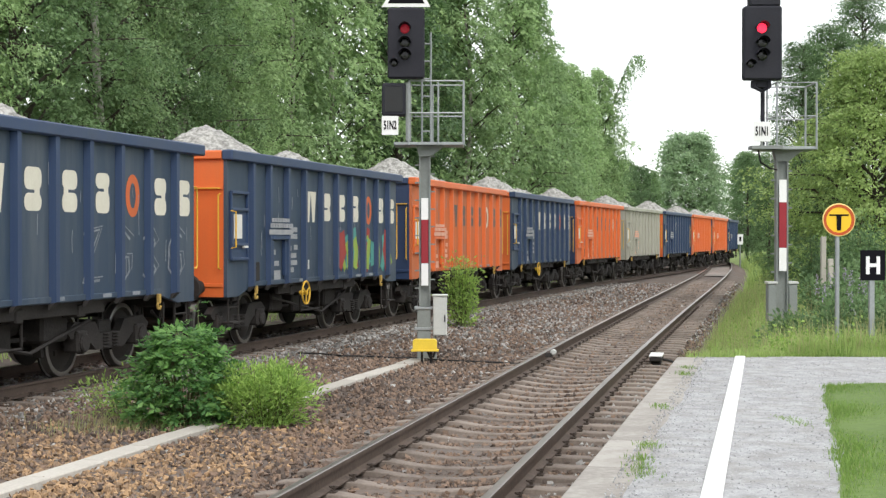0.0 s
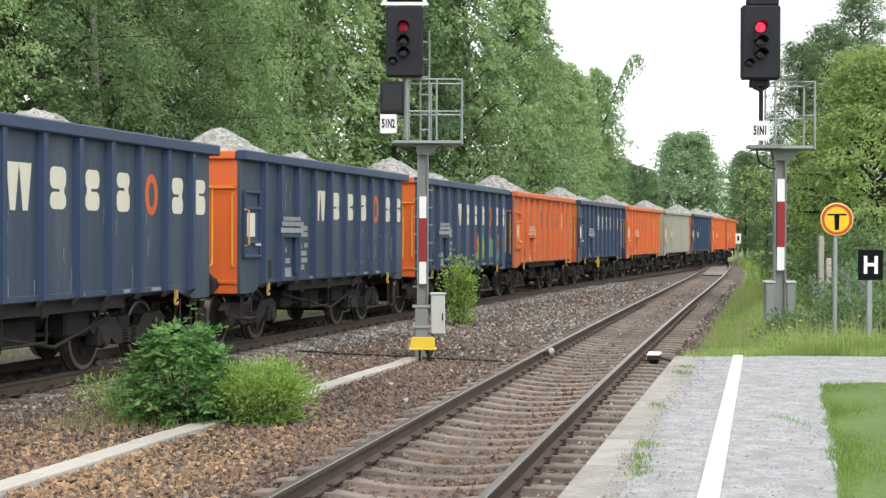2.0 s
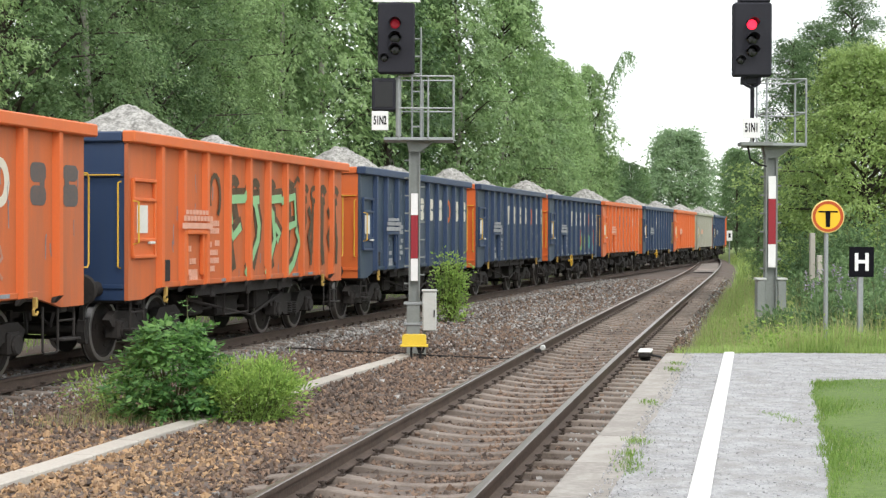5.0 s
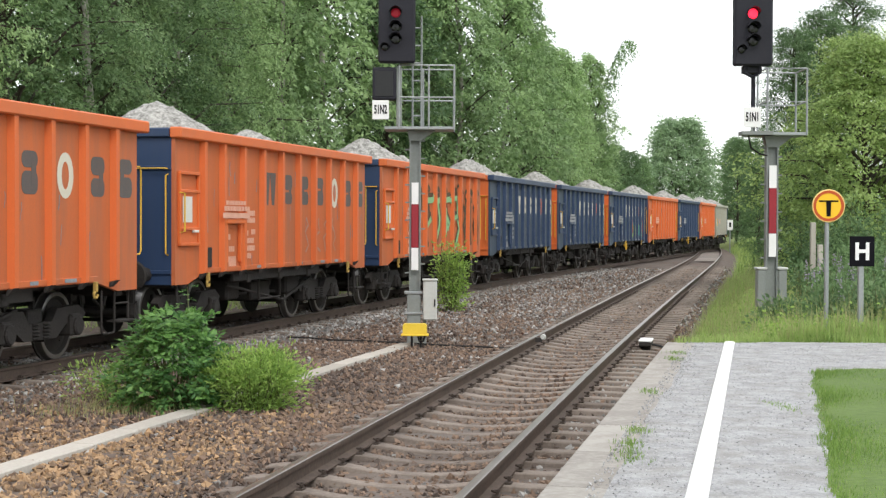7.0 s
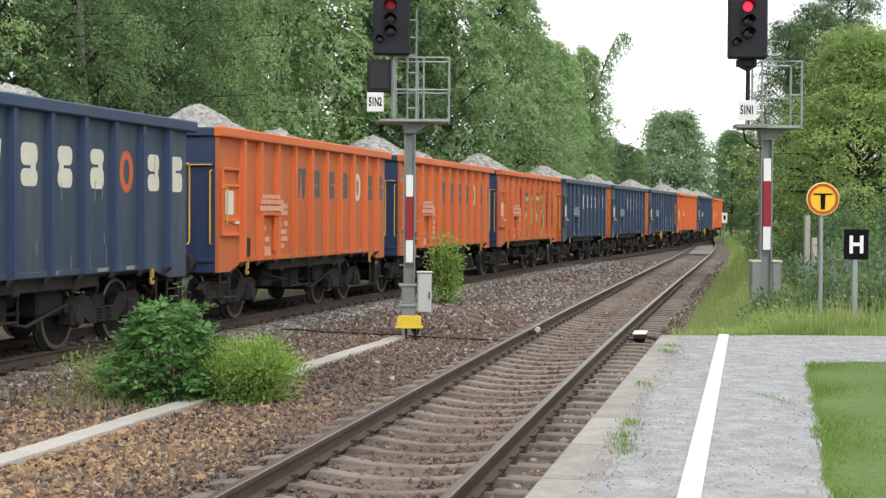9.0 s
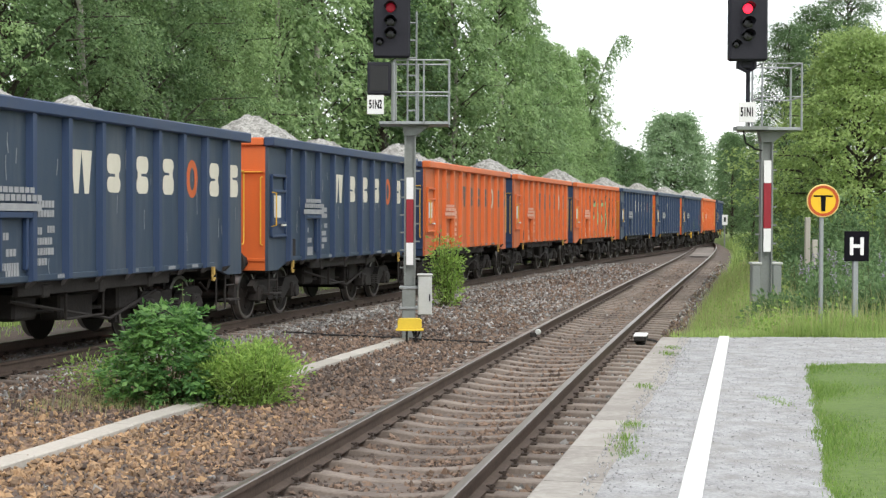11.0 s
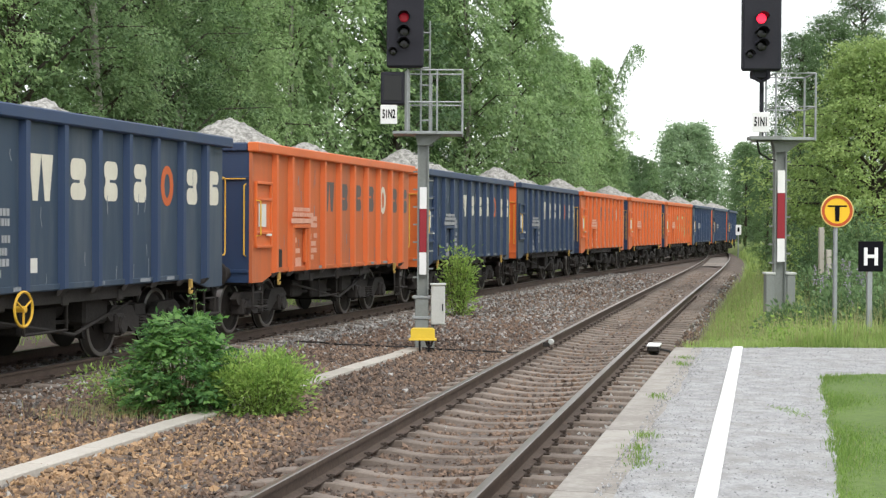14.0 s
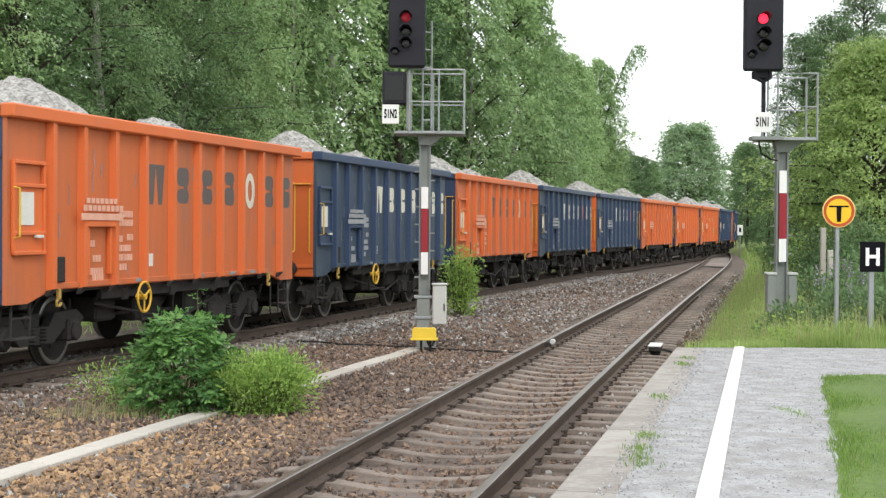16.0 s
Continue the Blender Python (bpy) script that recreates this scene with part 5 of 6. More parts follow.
def build_signs():
    # round yellow warning sign
    s = thing("round_warning_sign", (5.1, 19.55, 0.2), "yellow round sign with orange rim on a grey post", "sign")
    part("post", Geo().tube([(0, 0, -0.1), (0, 0, 1.75)], 0.03, 10), M["galv"], s, smooth=True)
    d = part("disc", Geo().lathe([(0.0001, -0.045), (0.165, -0.045), (0.165, -0.03), (0.0001, -0.03)], 32, "y", (0.01, 0, 1.9)), M["sign_y"], s, "yellow disc")
    part("rim", Geo().lathe([(0.163, -0.05), (0.2, -0.05), (0.2, -0.03), (0.163, -0.03), (0.163, -0.05)], 36, "y", (0.01, 0, 1.9), caps=False), M["sign_r"], s, "orange-red rim")
    part("edge", Geo().lathe([(0.2, -0.052), (0.21, -0.05), (0.215, -0.04), (0.212, -0.026), (0.2, -0.026)], 36, "y", (0.01, 0, 1.9), caps=False), M["sign_edge"], s, "pale yellow edge")
    part("clamp", Geo().box(-0.05, 0.07, -0.03, 0.04, 1.82, 1.86, 0.006).box(-0.05, 0.07, -0.03, 0.04, 1.95, 1.99, 0.006), M["galv"], s)
    g = Geo().box(-0.115, 0.135, -0.051, -0.046, 1.952, 1.972, 0.002).prism([(-0.022, 1.952), (0.042, 1.952), (0.036, 1.765), (-0.016, 1.765)], -0.052, -0.046)
    part("pictogram", g, M["ink"], d)
    h = thing("stop_board", (5.53, 19.5, 0.2), "black board with white letter H on a grey post", "sign")
    part("post", Geo().box(-0.035, 0.035, -0.03, 0.03, -0.1, 1.15, 0.008), M["galv"], h)
    b = part("board", Geo().box(-0.155, 0.165, -0.05, -0.03, 1.12, 1.51, 0.006), M["ink"], h, "black board")
    g = Geo().box(-0.085, -0.04, -0.056, -0.051, 1.2, 1.43).box(0.05, 0.095, -0.056, -0.051, 1.2, 1.43).box(-0.085, 0.095, -0.0555, -0.051, 1.295, 1.34)
    part("letter", g, M["white"], b, "white capital H")
    for x, y, z in ((7.55, 30.0, 1.95), (7.85, 30.6, 1.5)):
        c = thing("concrete_post", (x, y, 0.15), "pale weathered concrete post in the tall grass", "post", "concrete posts")
        part("shaft", Geo().box(-0.05, 0.05, -0.05, 0.05, -0.1, z - 0.2, 0.01), M["duct"], c)
    f = thing("small_white_sign", (23.2, 118, -0.3), "small white board on a post by the track", "sign")
    part("post", Geo().tube([(0, 0, -0.4), (0, 0, 1.9)], 0.05, 6), M["galv"], f)
    part("board", Geo().box(-0.22, 0.22, -0.07, -0.05, 1.7, 2.5, 0.01), M["white"], f)
    part("mark", Geo().box(-0.08, 0.08, -0.075, -0.071, 1.95, 2.3), M["ink"], f)


build_signs()


def build_track_items():
    x, y, _ = 3.52, 24.9, 0
    b = thing("track_magnet", pose(x, y, -0.27, 0, 0, -11), "white-topped train control magnet beside the rail", "track magnet")
    part("case", Geo().box(-0.1, 0.1, -0.3, 0.3, 0.12, 0.2, 0.02), M["chassis"], b)
    part("cover", Geo().box(-0.11, 0.11, -0.31, 0.31, 0.2, 0.23, 0.01), M["white"], b)
    part("bracket", Geo().box(-0.3, -0.1, -0.05, 0.05, 0.08, 0.12), M["rail"], b)
    part("leg", Geo().box(-0.08, 0.08, -0.2, 0.2, -0.05, 0.1), M["chassis"], b)
    part("cable", Geo().tube([(0.1, 0, 0.14), (0.25, -0.05, 0.12), (0.4, -0.1, 0.0), (0.5, -0.1, -0.05)], 0.02, 6), M["cable"], b)
    w = thing("axle_counter", pose(1.72, 24.6, -0.02, 0, 0, -11), "small white axle counter head on the rail", "axle counter")
    part("head", Geo().lathe([(0.0001, -0.04), (0.035, -0.04), (0.05, -0.02), (0.05, 0.02), (0.03, 0.05)], 12, "y", (0.08, 0, 0.03)), M["box"], w)
    part("clamp", Geo().box(-0.05, 0.06, -0.04, 0.04, -0.05, 0.02, 0.005), M["chassis"], w)
    c = thing("trackside_cable", (0, 0, 0), "thin black cable lying across the ballast", "cable")
    pts = [(-2.6 + 0.42 * q, 27.0 - 0.25 * q + 0.25 * noise.noise((q * 0.7, 0, 0)), -0.185 + 0.02 * abs(noise.noise((q, 2, 0)))) for q in range(11)]
    part("wire", Geo().tube(pts, 0.014, 5), M["cable"], c)


build_track_items()


# ---- plants ----
def leaves_mesh(name, pts, size, material, seed, droop=0.5, aspect=0.55, fold=True, along=None, facing=None):
    """Pointed leaves, each a folded pair of triangles, at the points."""
    rng = np.random.default_rng(seed)
    n = len(pts)
    d = rng.normal(size=(n, 3)) * (1.0 if along is None else 0.5)
    d[:, 2] -= droop
    d += 0 if along is None else along
    d /= np.linalg.norm(d, axis=1)[:, None]
    u = np.cross(d, rng.normal(size=(n, 3)) * (1.0 if facing is None else 0.35) + (0 if facing is None else facing))
    u /= np.linalg.norm(u, axis=1)[:, None]
    w = np.cross(d, u)
    s = size * rng.uniform(0.6, 1.3, (n, 1))
    a = pts
    b = pts + d * s * 0.5 + u * s * aspect * 0.5 + w * s * 0.08
    c = pts + d * s
    e = pts + d * s * 0.5 - u * s * aspect * 0.5 + w * s * 0.08
    if fold:
        v = np.stack([a, b, c, e], 1).reshape(-1, 3)
        q = 4 * np.arange(n)[:, None]
        f = np.concatenate([q + [[0, 1, 2]], q + [[0, 2, 3]]])
    else:
        v = np.stack([a + u * s * aspect * 0.5, c, a - u * s * aspect * 0.5], 1).reshape(-1, 3)
        f = 3 * np.arange(n)[:, None] + [[0, 1, 2]]
    me = bpy.data.meshes.new(name)
    me.from_pydata(v.tolist(), [], f.tolist())
    me.materials.append(material)
    return me


def tree(name, height, radius, base, seed, leaf, bark, label, clumps=90, per=130, size=0.2, droop=0.6, lean=0.0, reach=1.0):
    """A tapered trunk, limbs that rise and bend over, and leafy sprays that hang from the limbs."""
    rng = random.Random(seed)
    nr = np.random.default_rng(seed)
    t = thing(name, (0, 0, 0), label, "tree", "trees along the railway")
    g = Geo()
    wob = [(0.45 * noise.noise((seed, q * 0.7, 0)) + lean * q / 7, 0.45 * noise.noise((seed, q * 0.7, 9)), height * 0.94 * q / 7) for q in range(8)]
    r0 = 0.013 * height
    g.tube([(x, y, z - (0.3 if q == 0 else 0)) for q, (x, y, z) in enumerate(wob)], [r0 * (1 - 0.88 * q / 7) for q in range(8)], 9)
    part("trunk", g, M[bark], t, smooth=True)
    g = Geo()
    starts, ways, faces = [], [], []
    for c in range(clumps):
        u = (c + rng.random()) / clumps
        z = base + (height - base) * u ** 0.9
        prof = math.sin(math.pi * min(1, 0.2 + 0.77 * u)) ** 0.8
        a = c * 2.4 + rng.uniform(-0.7, 0.7)
        rr = radius * prof * rng.uniform(0.45, 1.0) * (0.85 + 0.5 * noise.noise((math.cos(a) * 1.3, math.sin(a) * 1.3, z * 0.35 + seed)))
        q = min(z / (height * 0.94), 0.999) * 7
        f = q - int(q)
        tx, ty = (wob[int(q)][e] * (1 - f) + wob[int(q) + 1][e] * f for e in (0, 1))
        out = Vector((math.cos(a), math.sin(a), 0))
        root = Vector((tx, ty, max(z - 0.6 * rr, height * 0.1)))
        tip = Vector((tx, ty, z)) + out * rr - Vector((0, 0, 0.12 * droop * rr))
        mid = root.lerp(tip, 0.55) + Vector((0, 0, 0.22 * rr))
        if c % 2 == 0:
            g.tube([root, mid, tip], [0.045, 0.03, 0.010], 5, caps=False)
        for _ in range(11):
            v = rng.uniform(0.25, 1.0) ** 0.7
            p = root.lerp(mid, v * 2) if v < 0.5 else mid.lerp(tip, v * 2 - 1)
            side = Vector((-out.y, out.x, 0)) * rng.gauss(0, 0.6)
            way = out * rng.uniform(0.1, 0.9) + side + Vector((0, 0, rng.uniform(-0.2, 0.45) - 0.45 * droop))
            starts.append(p + side * 0.3 * radius * 0.2)
            ways.append(way.normalized() * radius * rng.uniform(0.14, 0.34) * reach)
            faces.append((out * 0.55 + side * 0.5 + Vector((0, 0, 0.9)) + Vector((rng.gauss(0, 0.35), rng.gauss(0, 0.35), 0))).normalized())
    part("branchwork", g, M["bark"], t)
    k = max(int(per / 11), 4)
    S, Wy, Fc = (np.repeat(np.array(q), k, 0) for q in (starts, ways, faces))
    u = nr.uniform(0, 1, (len(S), 1))
    P = S + Wy * u + nr.normal(size=S.shape) * np.array([1, 1, 0.55]) * radius * 0.042 * (1.25 - 0.7 * u)
    P[:, 2:] -= 0.45 * droop * u * u * np.linalg.norm(Wy, axis=1)[:, None]
    part("crown", leaves_mesh("crown", P, size, M[leaf], seed, 0.35 * droop, 0.75, False, Wy / np.linalg.norm(Wy, axis=1)[:, None] * 0.8, Fc), None, t, "leafy green crown")
    return t


def build_woods():
    rng = random.Random(21)
    kinds = []
    for fine in (True, False):
        n, per, size = (165, 385, 0.085) if fine else (130, 132, 0.185)
        kinds += [tree("birch_tree", 15.5, 3.2, 2.0, 3, "leaf_birch", "birch_bark", "tall light green birch behind the train", n, per, size, 1.1),
                  tree("birch_tree", 14.5, 2.9, 1.5, 8, "leaf_birch", "birch_bark", "tall light green birch behind the train", n, per, size, 1.2),
                  tree("alder_tree", 15.0, 3.4, 1.2, 13, "leaf_dark", "bark", "dark green broadleaf tree behind the train", n, per, size, 0.5),
                  tree("alder_tree", 13.5, 3.1, 1.0, 19, "leaf_dark", "bark", "dark green broadleaf tree behind the train", n, per, size, 0.5)]
    spots = []
    y = 30.0
    while y < 72:
        spots.append((far_x(y) - rng.uniform(6.4, 8.0), y, rng.choice((2, 3, 2, 3, 0, 1) if y < 42 else (0, 1, 2, 0, 1) if y < 62 else (0, 1)), 1.0 if y < 58 else 1.06))
        y += rng.uniform(3.2, 4.4)
    y = 34.0
    while y < 66:
        spots.append((far_x(y) - rng.uniform(10.5, 13), y, rng.choice((4, 5, 6, 7, 6, 7)), 1.1))
        y += rng.uniform(4.0, 5.2)
    # the outer row that steps down towards the bend
    spots += [(1.1, 66, 0, 1.0), (3.3, 72, 1, 0.98), (4.4, 76, 0, 0.86), (5.7, 80, 1, 0.80), (7.0, 84, 0, 0.76), (8.1, 88, 1, 0.84), (9.5, 93, 0, 0.76), (9.0, 97, 1, 0.72),
              (10.6, 99, 1, 0.62), (6.5, 92, 2, 0.8), (12.4, 106, 2, 0.52), (13.9, 112, 3, 0.57), (15.6, 119, 2, 0.50), (17.1, 125, 3, 0.56), (12.5, 122, 2, 0.58)]
    for y, o, k, s in ((132, 8, 3, 0.6), (143, 8, 2, 0.6), (155, 8, 3, 0.62), (170, 8, 2, 0.62)):
        spots.append((far_x(min(y, 240)) - o, y, k, s))
    first = set()
    for x, y, k, s in spots:
        k += 4 if y > 52 and k < 4 else 0
        m = Matrix.Translation((x, y, -0.1)) @ Matrix.Rotation(rng.uniform(0, 6.28), 4, "Z")
        sc = s * rng.uniform(0.93, 1.08)
        if k in first:
            t = copy_thing(kinds[k], m)
        else:
            t = kinds[k]
            t.matrix_basis = m
            first.add(k)
        t.scale = (sc, sc, sc)
    # long bare twigs of the last birch, bending over against the sky
    twig = thing("birch_tree", (10.0, 92.5, -0.1), "slender leaning birch with sparse drooping twigs", "tree", "trees along the railway")
    part("trunk", Geo().tube([(-1.2, 0, -0.2), (-0.9, 0, 4.5), (0, 0, 9.0), (0.9, 0, 11.6), (1.55, 0, 13.1), (1.95, 0, 13.25), (2.2, 0, 12.9)], [0.11, 0.08, 0.045, 0.028, 0.02, 0.014, 0.008], 7), M["bark"], twig, smooth=True)
    hang, way = [], []
    for q in range(90):
        a = rng.random()
        x, z = (0.2 + 2.0 * a, 9.6 + 3.6 * math.sin(a * 1.75)) if q % 2 else (rng.uniform(-0.8, 1.3), rng.uniform(6, 11.4))
        for i in range(26):
            u = i / 26
            hang.append((x + 0.25 * rng.gauss(0, 0.25) + 0.25 * u, rng.gauss(0, 0.35), z - u * rng.uniform(0.35, 1.5)))
    part("crown", leaves_mesh("crown", np.array(hang), 0.14, M["leaf_dark"], 77, 1.6, 0.6, False), None, twig, "sparse hanging leaves")
    # far dome-shaped tree beyond the bend, haze put into its leaf colour, and dark woods beside it
    d = tree("oak_tree", 17.2, 8.6, 0.5, 31, "leaf_hazed", "bark", "large domed pale green broadleaf tree beyond the bend", 260, 176, 0.34, 0.3)
    d.matrix_basis = Matrix.Translation((36.2, 222, -0.1))
    for x, y, s in ((41.5, 200, 0.62), (44, 180, 0.7), (38, 175, 0.55), (34.5, 150, 0.62), (31.5, 128, 0.58), (37, 140, 0.75), (30, 245, 0.7), (27, 235, 0.75), (22.5, 185, 0.68), (24.5, 205, 0.74), (20.5, 165, 0.6), (26, 190, 0.66), (50, 230, 0.8), (46, 215, 0.7)):
        t = copy_thing(kinds[6 if rng.random() < 0.7 else 7], Matrix.Translation((x, y, -0.1)) @ Matrix.Rotation(rng.uniform(0, 6), 4, "Z"))
        t.scale = (s, s, s)
        tagged(t, "dark green tree beside the bend in the track")
    # right-hand trees behind the platform end
    w = tree("willow_tree", 6.3, 2.7, 0.3, 44, "leaf_light", "bark", "yellow-green leafy tree behind the signs", 165, 385, 0.075, 0.6)
    w.matrix_basis = Matrix.Translation((10.3, 36, 0.1))
    for x, y, k, s, l in ((10.9, 46, 3, 0.58, ""), (13.3, 48, 2, 0.65, ""), (12.0, 47, 3, 0.63, ""), (13.4, 62, 2, 0.30, ""), (16.0, 70, 3, 0.36, ""), (18.5, 78, 2, 0.38, ""), (20.8, 90, 3, 0.40, ""), (23, 100, 2, 0.40, ""), (25.5, 112, 3, 0.45, ""), (18, 60, 2, 0.5, ""), (9.9, 40, 2, 0.26, ""), (12.0, 50, 2, 0.33, ""), (26.6, 132, 2, 0.62, ""), (29.5, 140, 3, 0.72, ""), (32.2, 160, 2, 0.74, ""), (34, 172, 3, 0.85, "")):
        t = copy_thing(kinds[k + (4 if y > 49 else 0)], Matrix.Translation((x, y, 0)) @ Matrix.Rotation(rng.uniform(0, 6), 4, "Z"))
        t.scale = (s, s, s)
        tagged(t, "green broadleaf tree behind the platform end")
    t = copy_thing(w, Matrix.Translation((13.8, 39, 0.1)) @ Matrix.Rotation(2.0, 4, "Z"))
    t.scale = (0.9, 0.9, 0.9)


build_woods()


def bush(name, at, w, h, n, size, leaf, seed, label, stems=14, aspect=0.6, droop=0.1):
    rng = random.Random(seed)
    nr = np.random.default_rng(seed)
    b = thing(name, at, label, "bush")
    g, pts = Geo(), []
    for q in range(stems):
        a, l = rng.uniform(0, 6.28), rng.uniform(0.55, 1.0)
        r = w / 2 * math.sqrt(rng.random()) * (1.15 - 0.5 * l)
        top = Vector((r * math.cos(a) * 1.2, r * math.sin(a), h * l))
        root = Vector((top.x * 0.35, top.y * 0.35, -0.05))
        mid = (top + root) / 2 + Vector((top.x * 0.25, top.y * 0.25, 0.1))
        thin = 0.4 if h < 0.7 else 0.8
        g.tube([root, mid, top], [0.012 * thin, 0.009 * thin, 0.004 * thin], 5, caps=False)
        for _ in range(n // stems):
            u = rng.random() ** 0.8
            u = 0.03 + 0.97 * u
            p = root.lerp(mid, u * 2) if u < 0.5 else mid.lerp(top, u * 2 - 1)
            spread = (0.06 if stems > 60 else 0.11) + 0.05 * w * (1.1 - u)
            pts.append(np.array(p) + nr.normal(size=3) * spread * np.array([1, 1, 0.6]))
    tagged(part("brushwood", g, M["stem"], b), kind="stuff")
    pts = np.array(pts)
    pts[:, 2] = np.maximum(pts[:, 2], 0.02)
    part("foliage", leaves_mesh("foliage", pts, size, M[leaf], seed, droop, aspect), None, b)
    return b


def elder():
    """A dense dome of compound leaves on woody stems, with one tall shoot."""
    rng = random.Random(5)
    b = thing("elder_bush", (-2.90, 16.85, -0.2), "lush green leafy bush beside the cable duct", "bush")
    g, P, D, N = Geo(), [], [], []

    def compound(p, way, face, size):
        side = way.cross(face).normalized()
        for q in range(7):
            u = 0.25 + 0.75 * ((q + 1) // 2) / 3
            e = 0 if q == 6 else (1 if q % 2 else -1)
            P.append(p + way * size * (1.0 if q == 6 else u * 0.9) - Vector((0, 0, 0.25 * size * u * u)))
            D.append((way * 0.7 + side * e * 1.1) if e else way)
            N.append(face)

    for q in range(900):
        a, h = rng.uniform(0, 2 * math.pi), rng.random() ** 1.05
        lobe = 0.86 + 0.25 * noise.noise((math.cos(a) * 1.6, math.sin(a) * 1.6, h * 2.2))
        shell = rng.uniform(0.2, 1.0) ** 0.5 * lobe
        wide = 0.68 * (1 - 0.72 * h ** 2.4) * (0.92 + 0.16 * min(h * 3, 1))
        out = Vector((math.cos(a), math.sin(a), 0))
        p = out * wide * shell + Vector((0, 0, 0.06 + 1.06 * h * (0.8 + 0.2 * shell)))
        way = (out * rng.uniform(0.4, 1.0) + Vector((rng.gauss(0, 0.4), rng.gauss(0, 0.4), rng.uniform(-0.35, 0.4)))).normalized()
        face = (Vector((0, 0, 1.0)) + out * 0.5 + Vector((rng.gauss(0, 0.3), rng.gauss(0, 0.3), 0))).normalized()
        compound(p, way, face, rng.uniform(0.13, 0.21))
        if q % 22 == 0:
            g.tube([(p.x * 0.2, p.y * 0.2, -0.05), (p.x * 0.6, p.y * 0.6, p.z * 0.6), p], [0.012, 0.008, 0.004], 5, caps=False)
    tagged(part("brushwood", g, M["stem"], b), kind="stuff")
    V = lambda q: np.array([tuple(v) for v in q])
    part("foliage", leaves_mesh("foliage", V(P), 0.085, M["leaf_bush"], 5, 0.1, 0.5, True, V(D) * 1.6, V(N) * 1.6), None, b)
    for q in (P, D, N):
        q.clear()
    stem = [(0.14, 0.0, 0.8), (0.17, 0.02, 1.1), (0.16, 0.03, 1.34)]
    part("shoot", Geo().tube(stem, [0.008, 0.006, 0.003], 5), M["stem"], b, "tall bare shoot")
    for q in range(9):
        u = 0.3 + 0.7 * q / 8
        a = q * 2.4
        compound(Vector((0.15, 0.02, 0.8 + 0.54 * u)), Vector((math.cos(a), math.sin(a), 0.25)).normalized(), Vector((0, 0, 1)), 0.11)
    part("shoot_leaves", leaves_mesh("shoot_leaves", V(P), 0.045, M["leaf_bush"], 6, 0.1, 0.5, True, V(D) * 1.6, V(N) * 1.6), None, b, "small leaves on the tall shoot")


elder()
bush("low_shrub", (-1.97, 16.75, -0.2), 1.15, 0.66, 7800, 0.062, "leaf_herb", 6, "low bright green shrub beside the cable duct", 75, 0.36, -0.7)
bush("weed_clump", (-3.75, 17.6, -0.2), 0.9, 0.45, 900, 0.06, "leaf_herb", 9, "thin pale weeds on the ballast", 20, 0.3, -0.4)
bush("young_shrub", (0.42, 35.5, -0.2), 0.62, 1.6, 2200, 0.09, "leaf_herb", 12, "upright light green shrub beside the far track", 30, 0.5, -0.3)


def blades(name, region, n, h, w, material, label, seed, bend=0.5):
    """Grass blades on the ground: thin bent triangles. region(rng, n) gives points."""
    rng = np.random.default_rng(seed)
    p = region(rng, n)
    n = len(p)
    a = rng.uniform(0, 2 * np.pi, n)
    hh = h * rng.uniform(0.5, 1.25, n) * np.array([1 + 0.7 * noise.noise((a * 0.9, b * 0.9, 0)) for a, b, c in p])
    d = np.stack([np.cos(a), np.sin(a), np.zeros(n)], 1)
    b = rng.uniform(0, 2 * np.pi, n)
    o = np.stack([np.cos(b), np.sin(b), np.zeros(n)], 1) * (hh * bend * rng.uniform(0.1, 1, n))[:, None]
    up = np.zeros((n, 3))
    up[:, 2] = hh
    v = np.stack([p - d * w / 2, p + d * w / 2, p + o * 0.3 + up * 0.6 + d * w * 0.35, p + o * 0.3 + up * 0.6 - d * w * 0.35, p + o + up], 1).reshape(-1, 3)
    q = 5 * np.arange(n)[:, None]
    f = np.concatenate([q + [[0, 1, 2]], q + [[0, 2, 3]], q + [[3, 2, 4]]])
    me = bpy.data.meshes.new(name)
    me.from_pydata(v.tolist(), [], f.tolist())
    me.materials.append(material)
    return tagged(new(name, me), label, "grass", kind="stuff")


def meadow(y0, y1, o0, o1):
    def region(rng, n):
        y = y0 + (y1 - y0) * rng.uniform(0, 1, n) ** 1.5
        o = o0 + (o1 - o0) * rng.uniform(0, 1, n)
        x = np.interp(y, FINE, NEAR) + o
        z = np.array([ground_z(a, b) for a, b in zip(x, y)])
        return np.stack([x, y, z - 0.02], 1)
    return region


def lawn_region(rng, n):
    y = rng.uniform(7.0, 14.95, n)
    x = lawn_x(y) - 0.04 + 0.03 * np.sin(y * 5.1) * np.sin(y * 1.7) + 0.03 * rng.normal(size=n) + 3.6 * rng.uniform(0, 1, n) ** 1.3
    return np.stack([x, y, np.full(n, PLAT)], 1)


blades("tall_grass", meadow(19.0, 60, 1.7, 9), 70000, 0.32, 0.016, M["blade"], "tall green meadow grass beyond the platform end", 1)
blades("tall_grass", meadow(60, 130, 1.9, 10), 9000, 0.6, 0.05, M["blade"], "tall green meadow grass along the bend", 2)
blades("dry_grass", meadow(19.0, 60, 1.7, 8), 14000, 0.52, 0.010, M["straw"], "straw-coloured seeding grass stalks", 3, 0.3)
blades("dry_lawn_grass", lawn_region, 4000, 0.045, 0.006, M["straw"], "yellowed blades in the mown lawn", 24)
blades("lawn_grass", lawn_region, 60000, 0.05, 0.007, M["lawn"], "short mown lawn grass", 4)


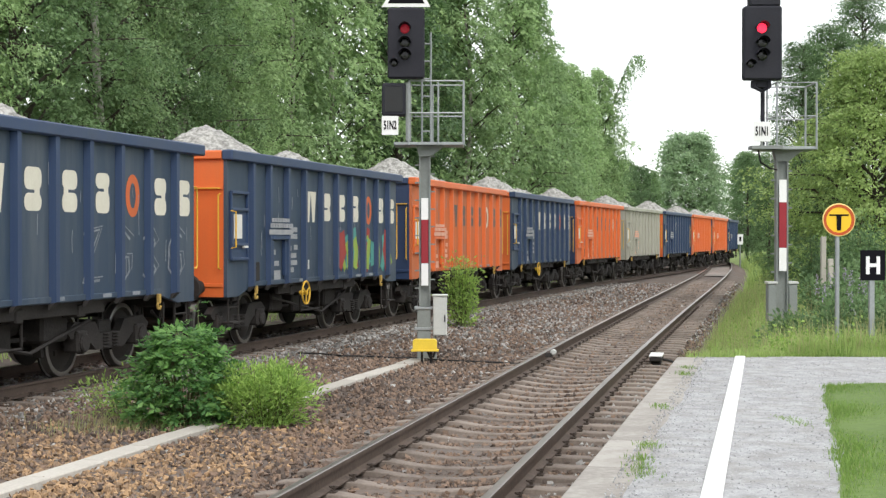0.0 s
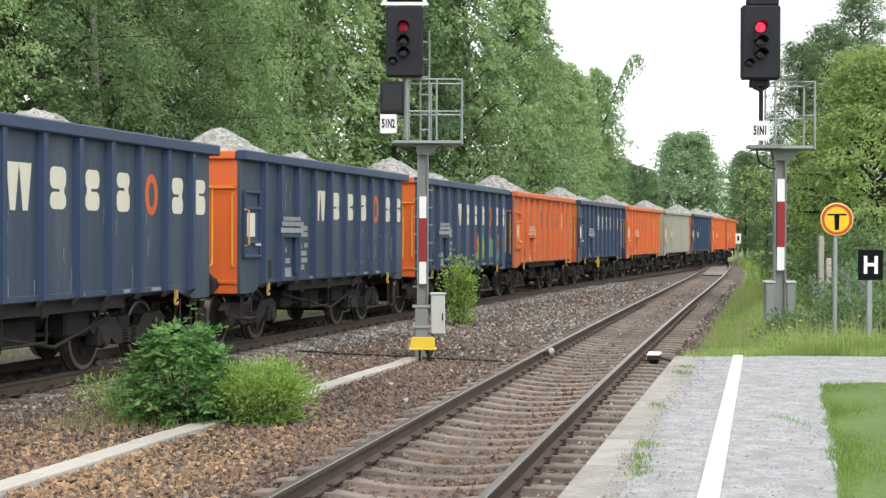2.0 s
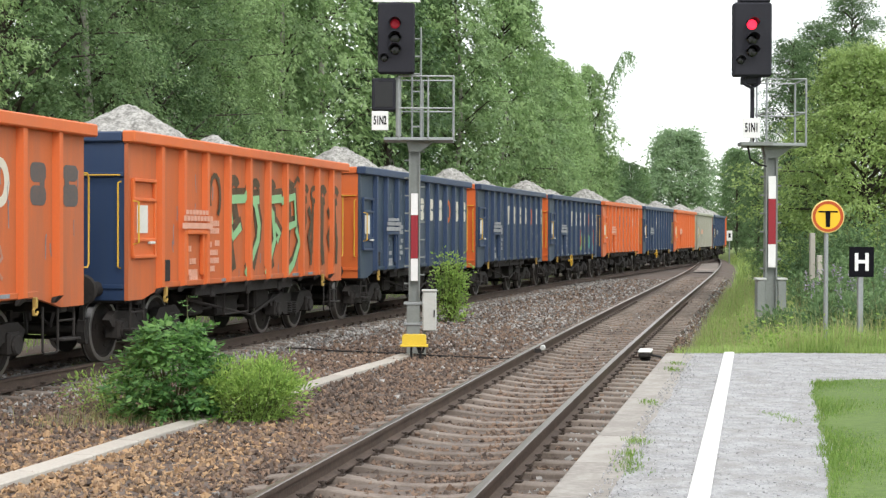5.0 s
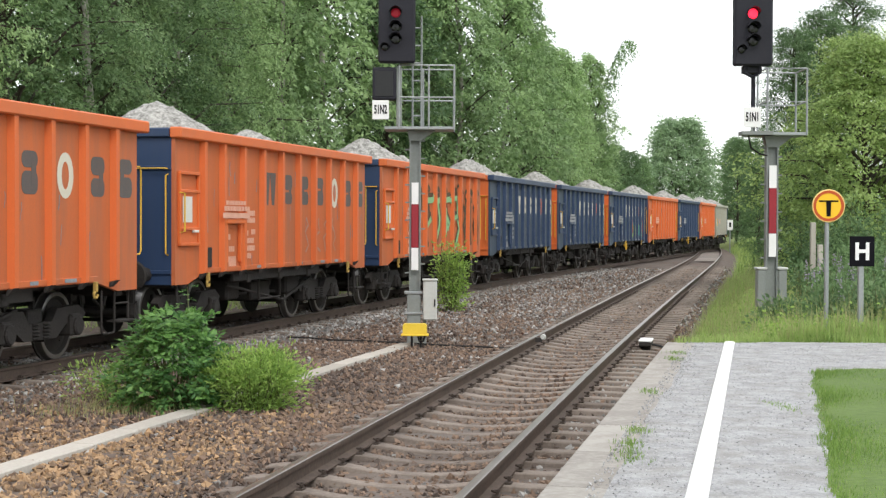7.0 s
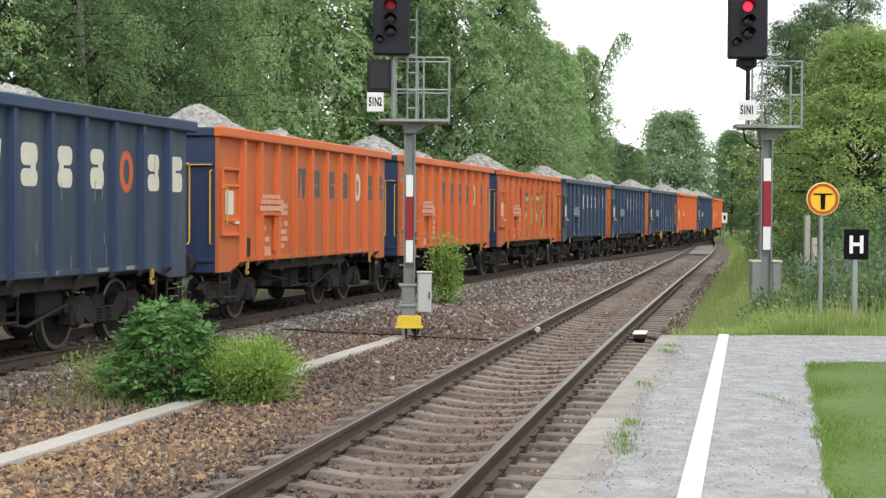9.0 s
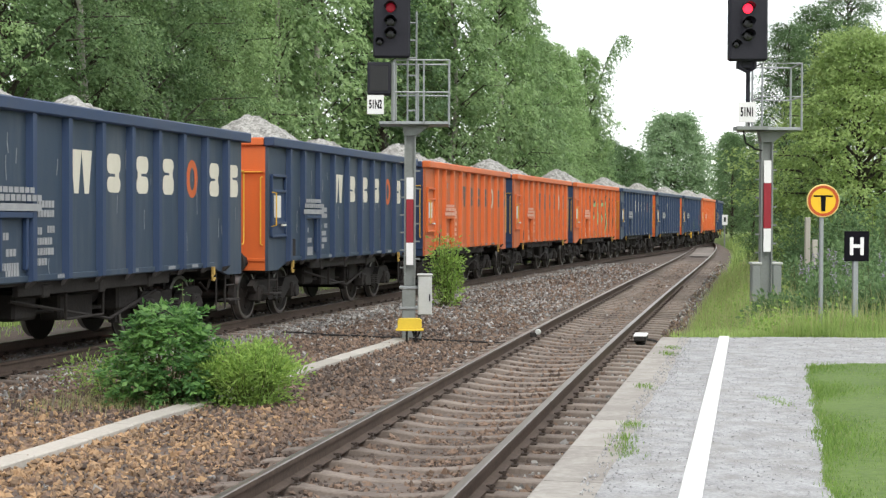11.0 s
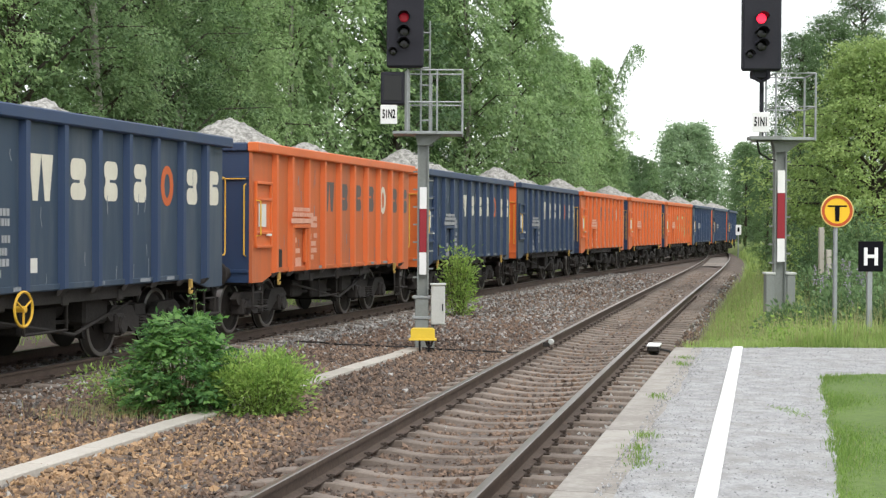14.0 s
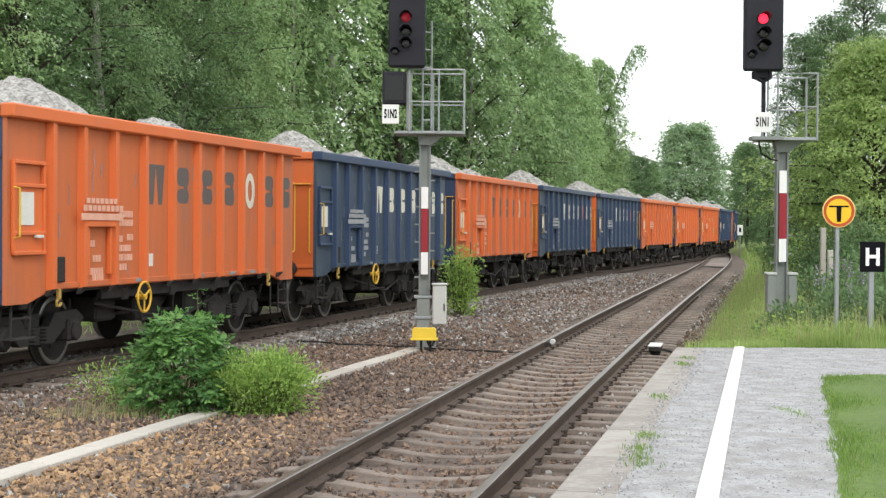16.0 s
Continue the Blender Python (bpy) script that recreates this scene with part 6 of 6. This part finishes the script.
def lupins():
    rng = random.Random(3)
    pts = []
    for _ in range(42):
        y = rng.uniform(21, 29)
        x = near_x(y) + rng.uniform(3.6, 6.0)
        h = rng.uniform(0.7, 1.15)
        for q in range(34):
            u = q / 34
            r = 0.035 * (1.1 - u)
            a = q * 2.4
            pts.append((x + r * math.cos(a), y + r * math.sin(a), 0.2 + h - 0.3 + 0.3 * u))
    me = leaves_mesh("lupin_flowers", np.array(pts), 0.035, M["lupin"], 3, 0, 0.8)
    tagged(new("lupin_flowers", me), "pale purple lupin spikes in the tall grass", "flowers", kind="stuff")


lupins()


def woods_floor(rng, n):
    y = rng.uniform(14, 75, n)
    x = np.interp(y, FINE, FAR) - rng.uniform(2.6, 7.0, n)
    return np.stack([x, y, np.array([ground_z(a, b) for a, b in zip(x, y)])], 1)


blades("wood_edge_grass", woods_floor, 16000, 0.45, 0.03, M["blade"], "rough grass along the edge of the woods", 15)


def herbs():
    """Broad-leaved weeds among the meadow grass."""
    rng = np.random.default_rng(17)
    c = meadow(19.1, 45, 1.9, 8)(rng, 900)
    p = np.repeat(c, 26, 0) + rng.normal(size=(900 * 26, 3)) * [0.12, 0.12, 0.0]
    p[:, 2] += np.abs(rng.normal(size=len(p))) * 0.17 + 0.03
    tagged(new("meadow_herbs", leaves_mesh("meadow_herbs", p, 0.06, M["leaf_herb"], 18, 0.0, 0.5)), "broad-leaved green weeds among the grass", "weeds", kind="stuff")
    def fringe(rng, n):
        x = 3.05 + 6 * rng.uniform(size=n)
        return np.stack([x, 18.8 + 0.25 * rng.uniform(size=n) + 0.15 * np.sin(x * 3.1), np.full(n, PLAT - 0.03)], 1)
    blades("fringe_grass", fringe, 3500, 0.13, 0.008, M["blade"], "grass fringe over the platform end", 19)


herbs()


def tufts():
    """Small weeds on the platform grit and along its end."""
    def region(rng, n):
        c = [(1.24, 9.4), (1.28, 9.7), (1.33, 10.1), (1.45, 10.7), (2.8, 12.3), (2.84, 12.0), (2.78, 17.2), (2.62, 16.4), (1.9, 13.2)]
        k = rng.integers(0, len(c), n)
        p = np.array(c)[k] + rng.normal(size=(n, 2)) * [0.05, 0.11]
        e = rng.uniform(size=n) < 0.35
        p[e] = np.stack([2.9 + 4.5 * rng.uniform(size=e.sum()), 18.75 + 0.25 * rng.uniform(size=e.sum())], 1)
        return np.stack([p[:, 0], p[:, 1], np.full(n, PLAT + 0.005)], 1)
    blades("weed_tufts", region, 1500, 0.032, 0.006, M["lawn"], "small green weeds on the platform grit", 8, 0.9)


tufts()


def duct_weeds(rng, n):
    y = 16.6 + rng.normal(size=n) * 0.35
    x = -3.45 + rng.normal(size=n) * 0.45 + 0.24 * (y - 16.6)
    return np.stack([x, y, np.full(n, -0.22)], 1)


blades("dry_weeds", duct_weeds, 700, 0.11, 0.007, M["straw"], "dry pale grass on the ballast by the bush", 41, 0.7)
for bx, by, bw, bh, bs in ((6.6, 23.6, 1.5, 1.0, 31), (7.6, 24.6, 1.6, 1.2, 32), (6.9, 26.5, 1.5, 1.1, 33), (6.3, 22.0, 0.8, 0.55, 34), (8.3, 26.5, 1.8, 1.5, 35),
                           (5.75, 21.3, 1.0, 0.85, 36), (6.35, 20.7, 1.1, 0.9, 37), (6.9, 21.6, 1.2, 1.0, 38), (5.3, 22.5, 0.7, 0.6, 39),
                           (9.3, 31.0, 2.2, 2.3, 40), (8.7, 33.5, 1.8, 1.9, 42), (10.6, 31.5, 2.4, 2.6, 43), (8.3, 29.0, 1.5, 1.5, 44)):
    bush("dark_shrub", (bx, by, 0.1), bw, bh, 2600 if bh < 1.8 else 6500, 0.085, "leaf_dark", bs, "dense dark green undergrowth behind the signs", 34, 0.55, -0.2)
motions()
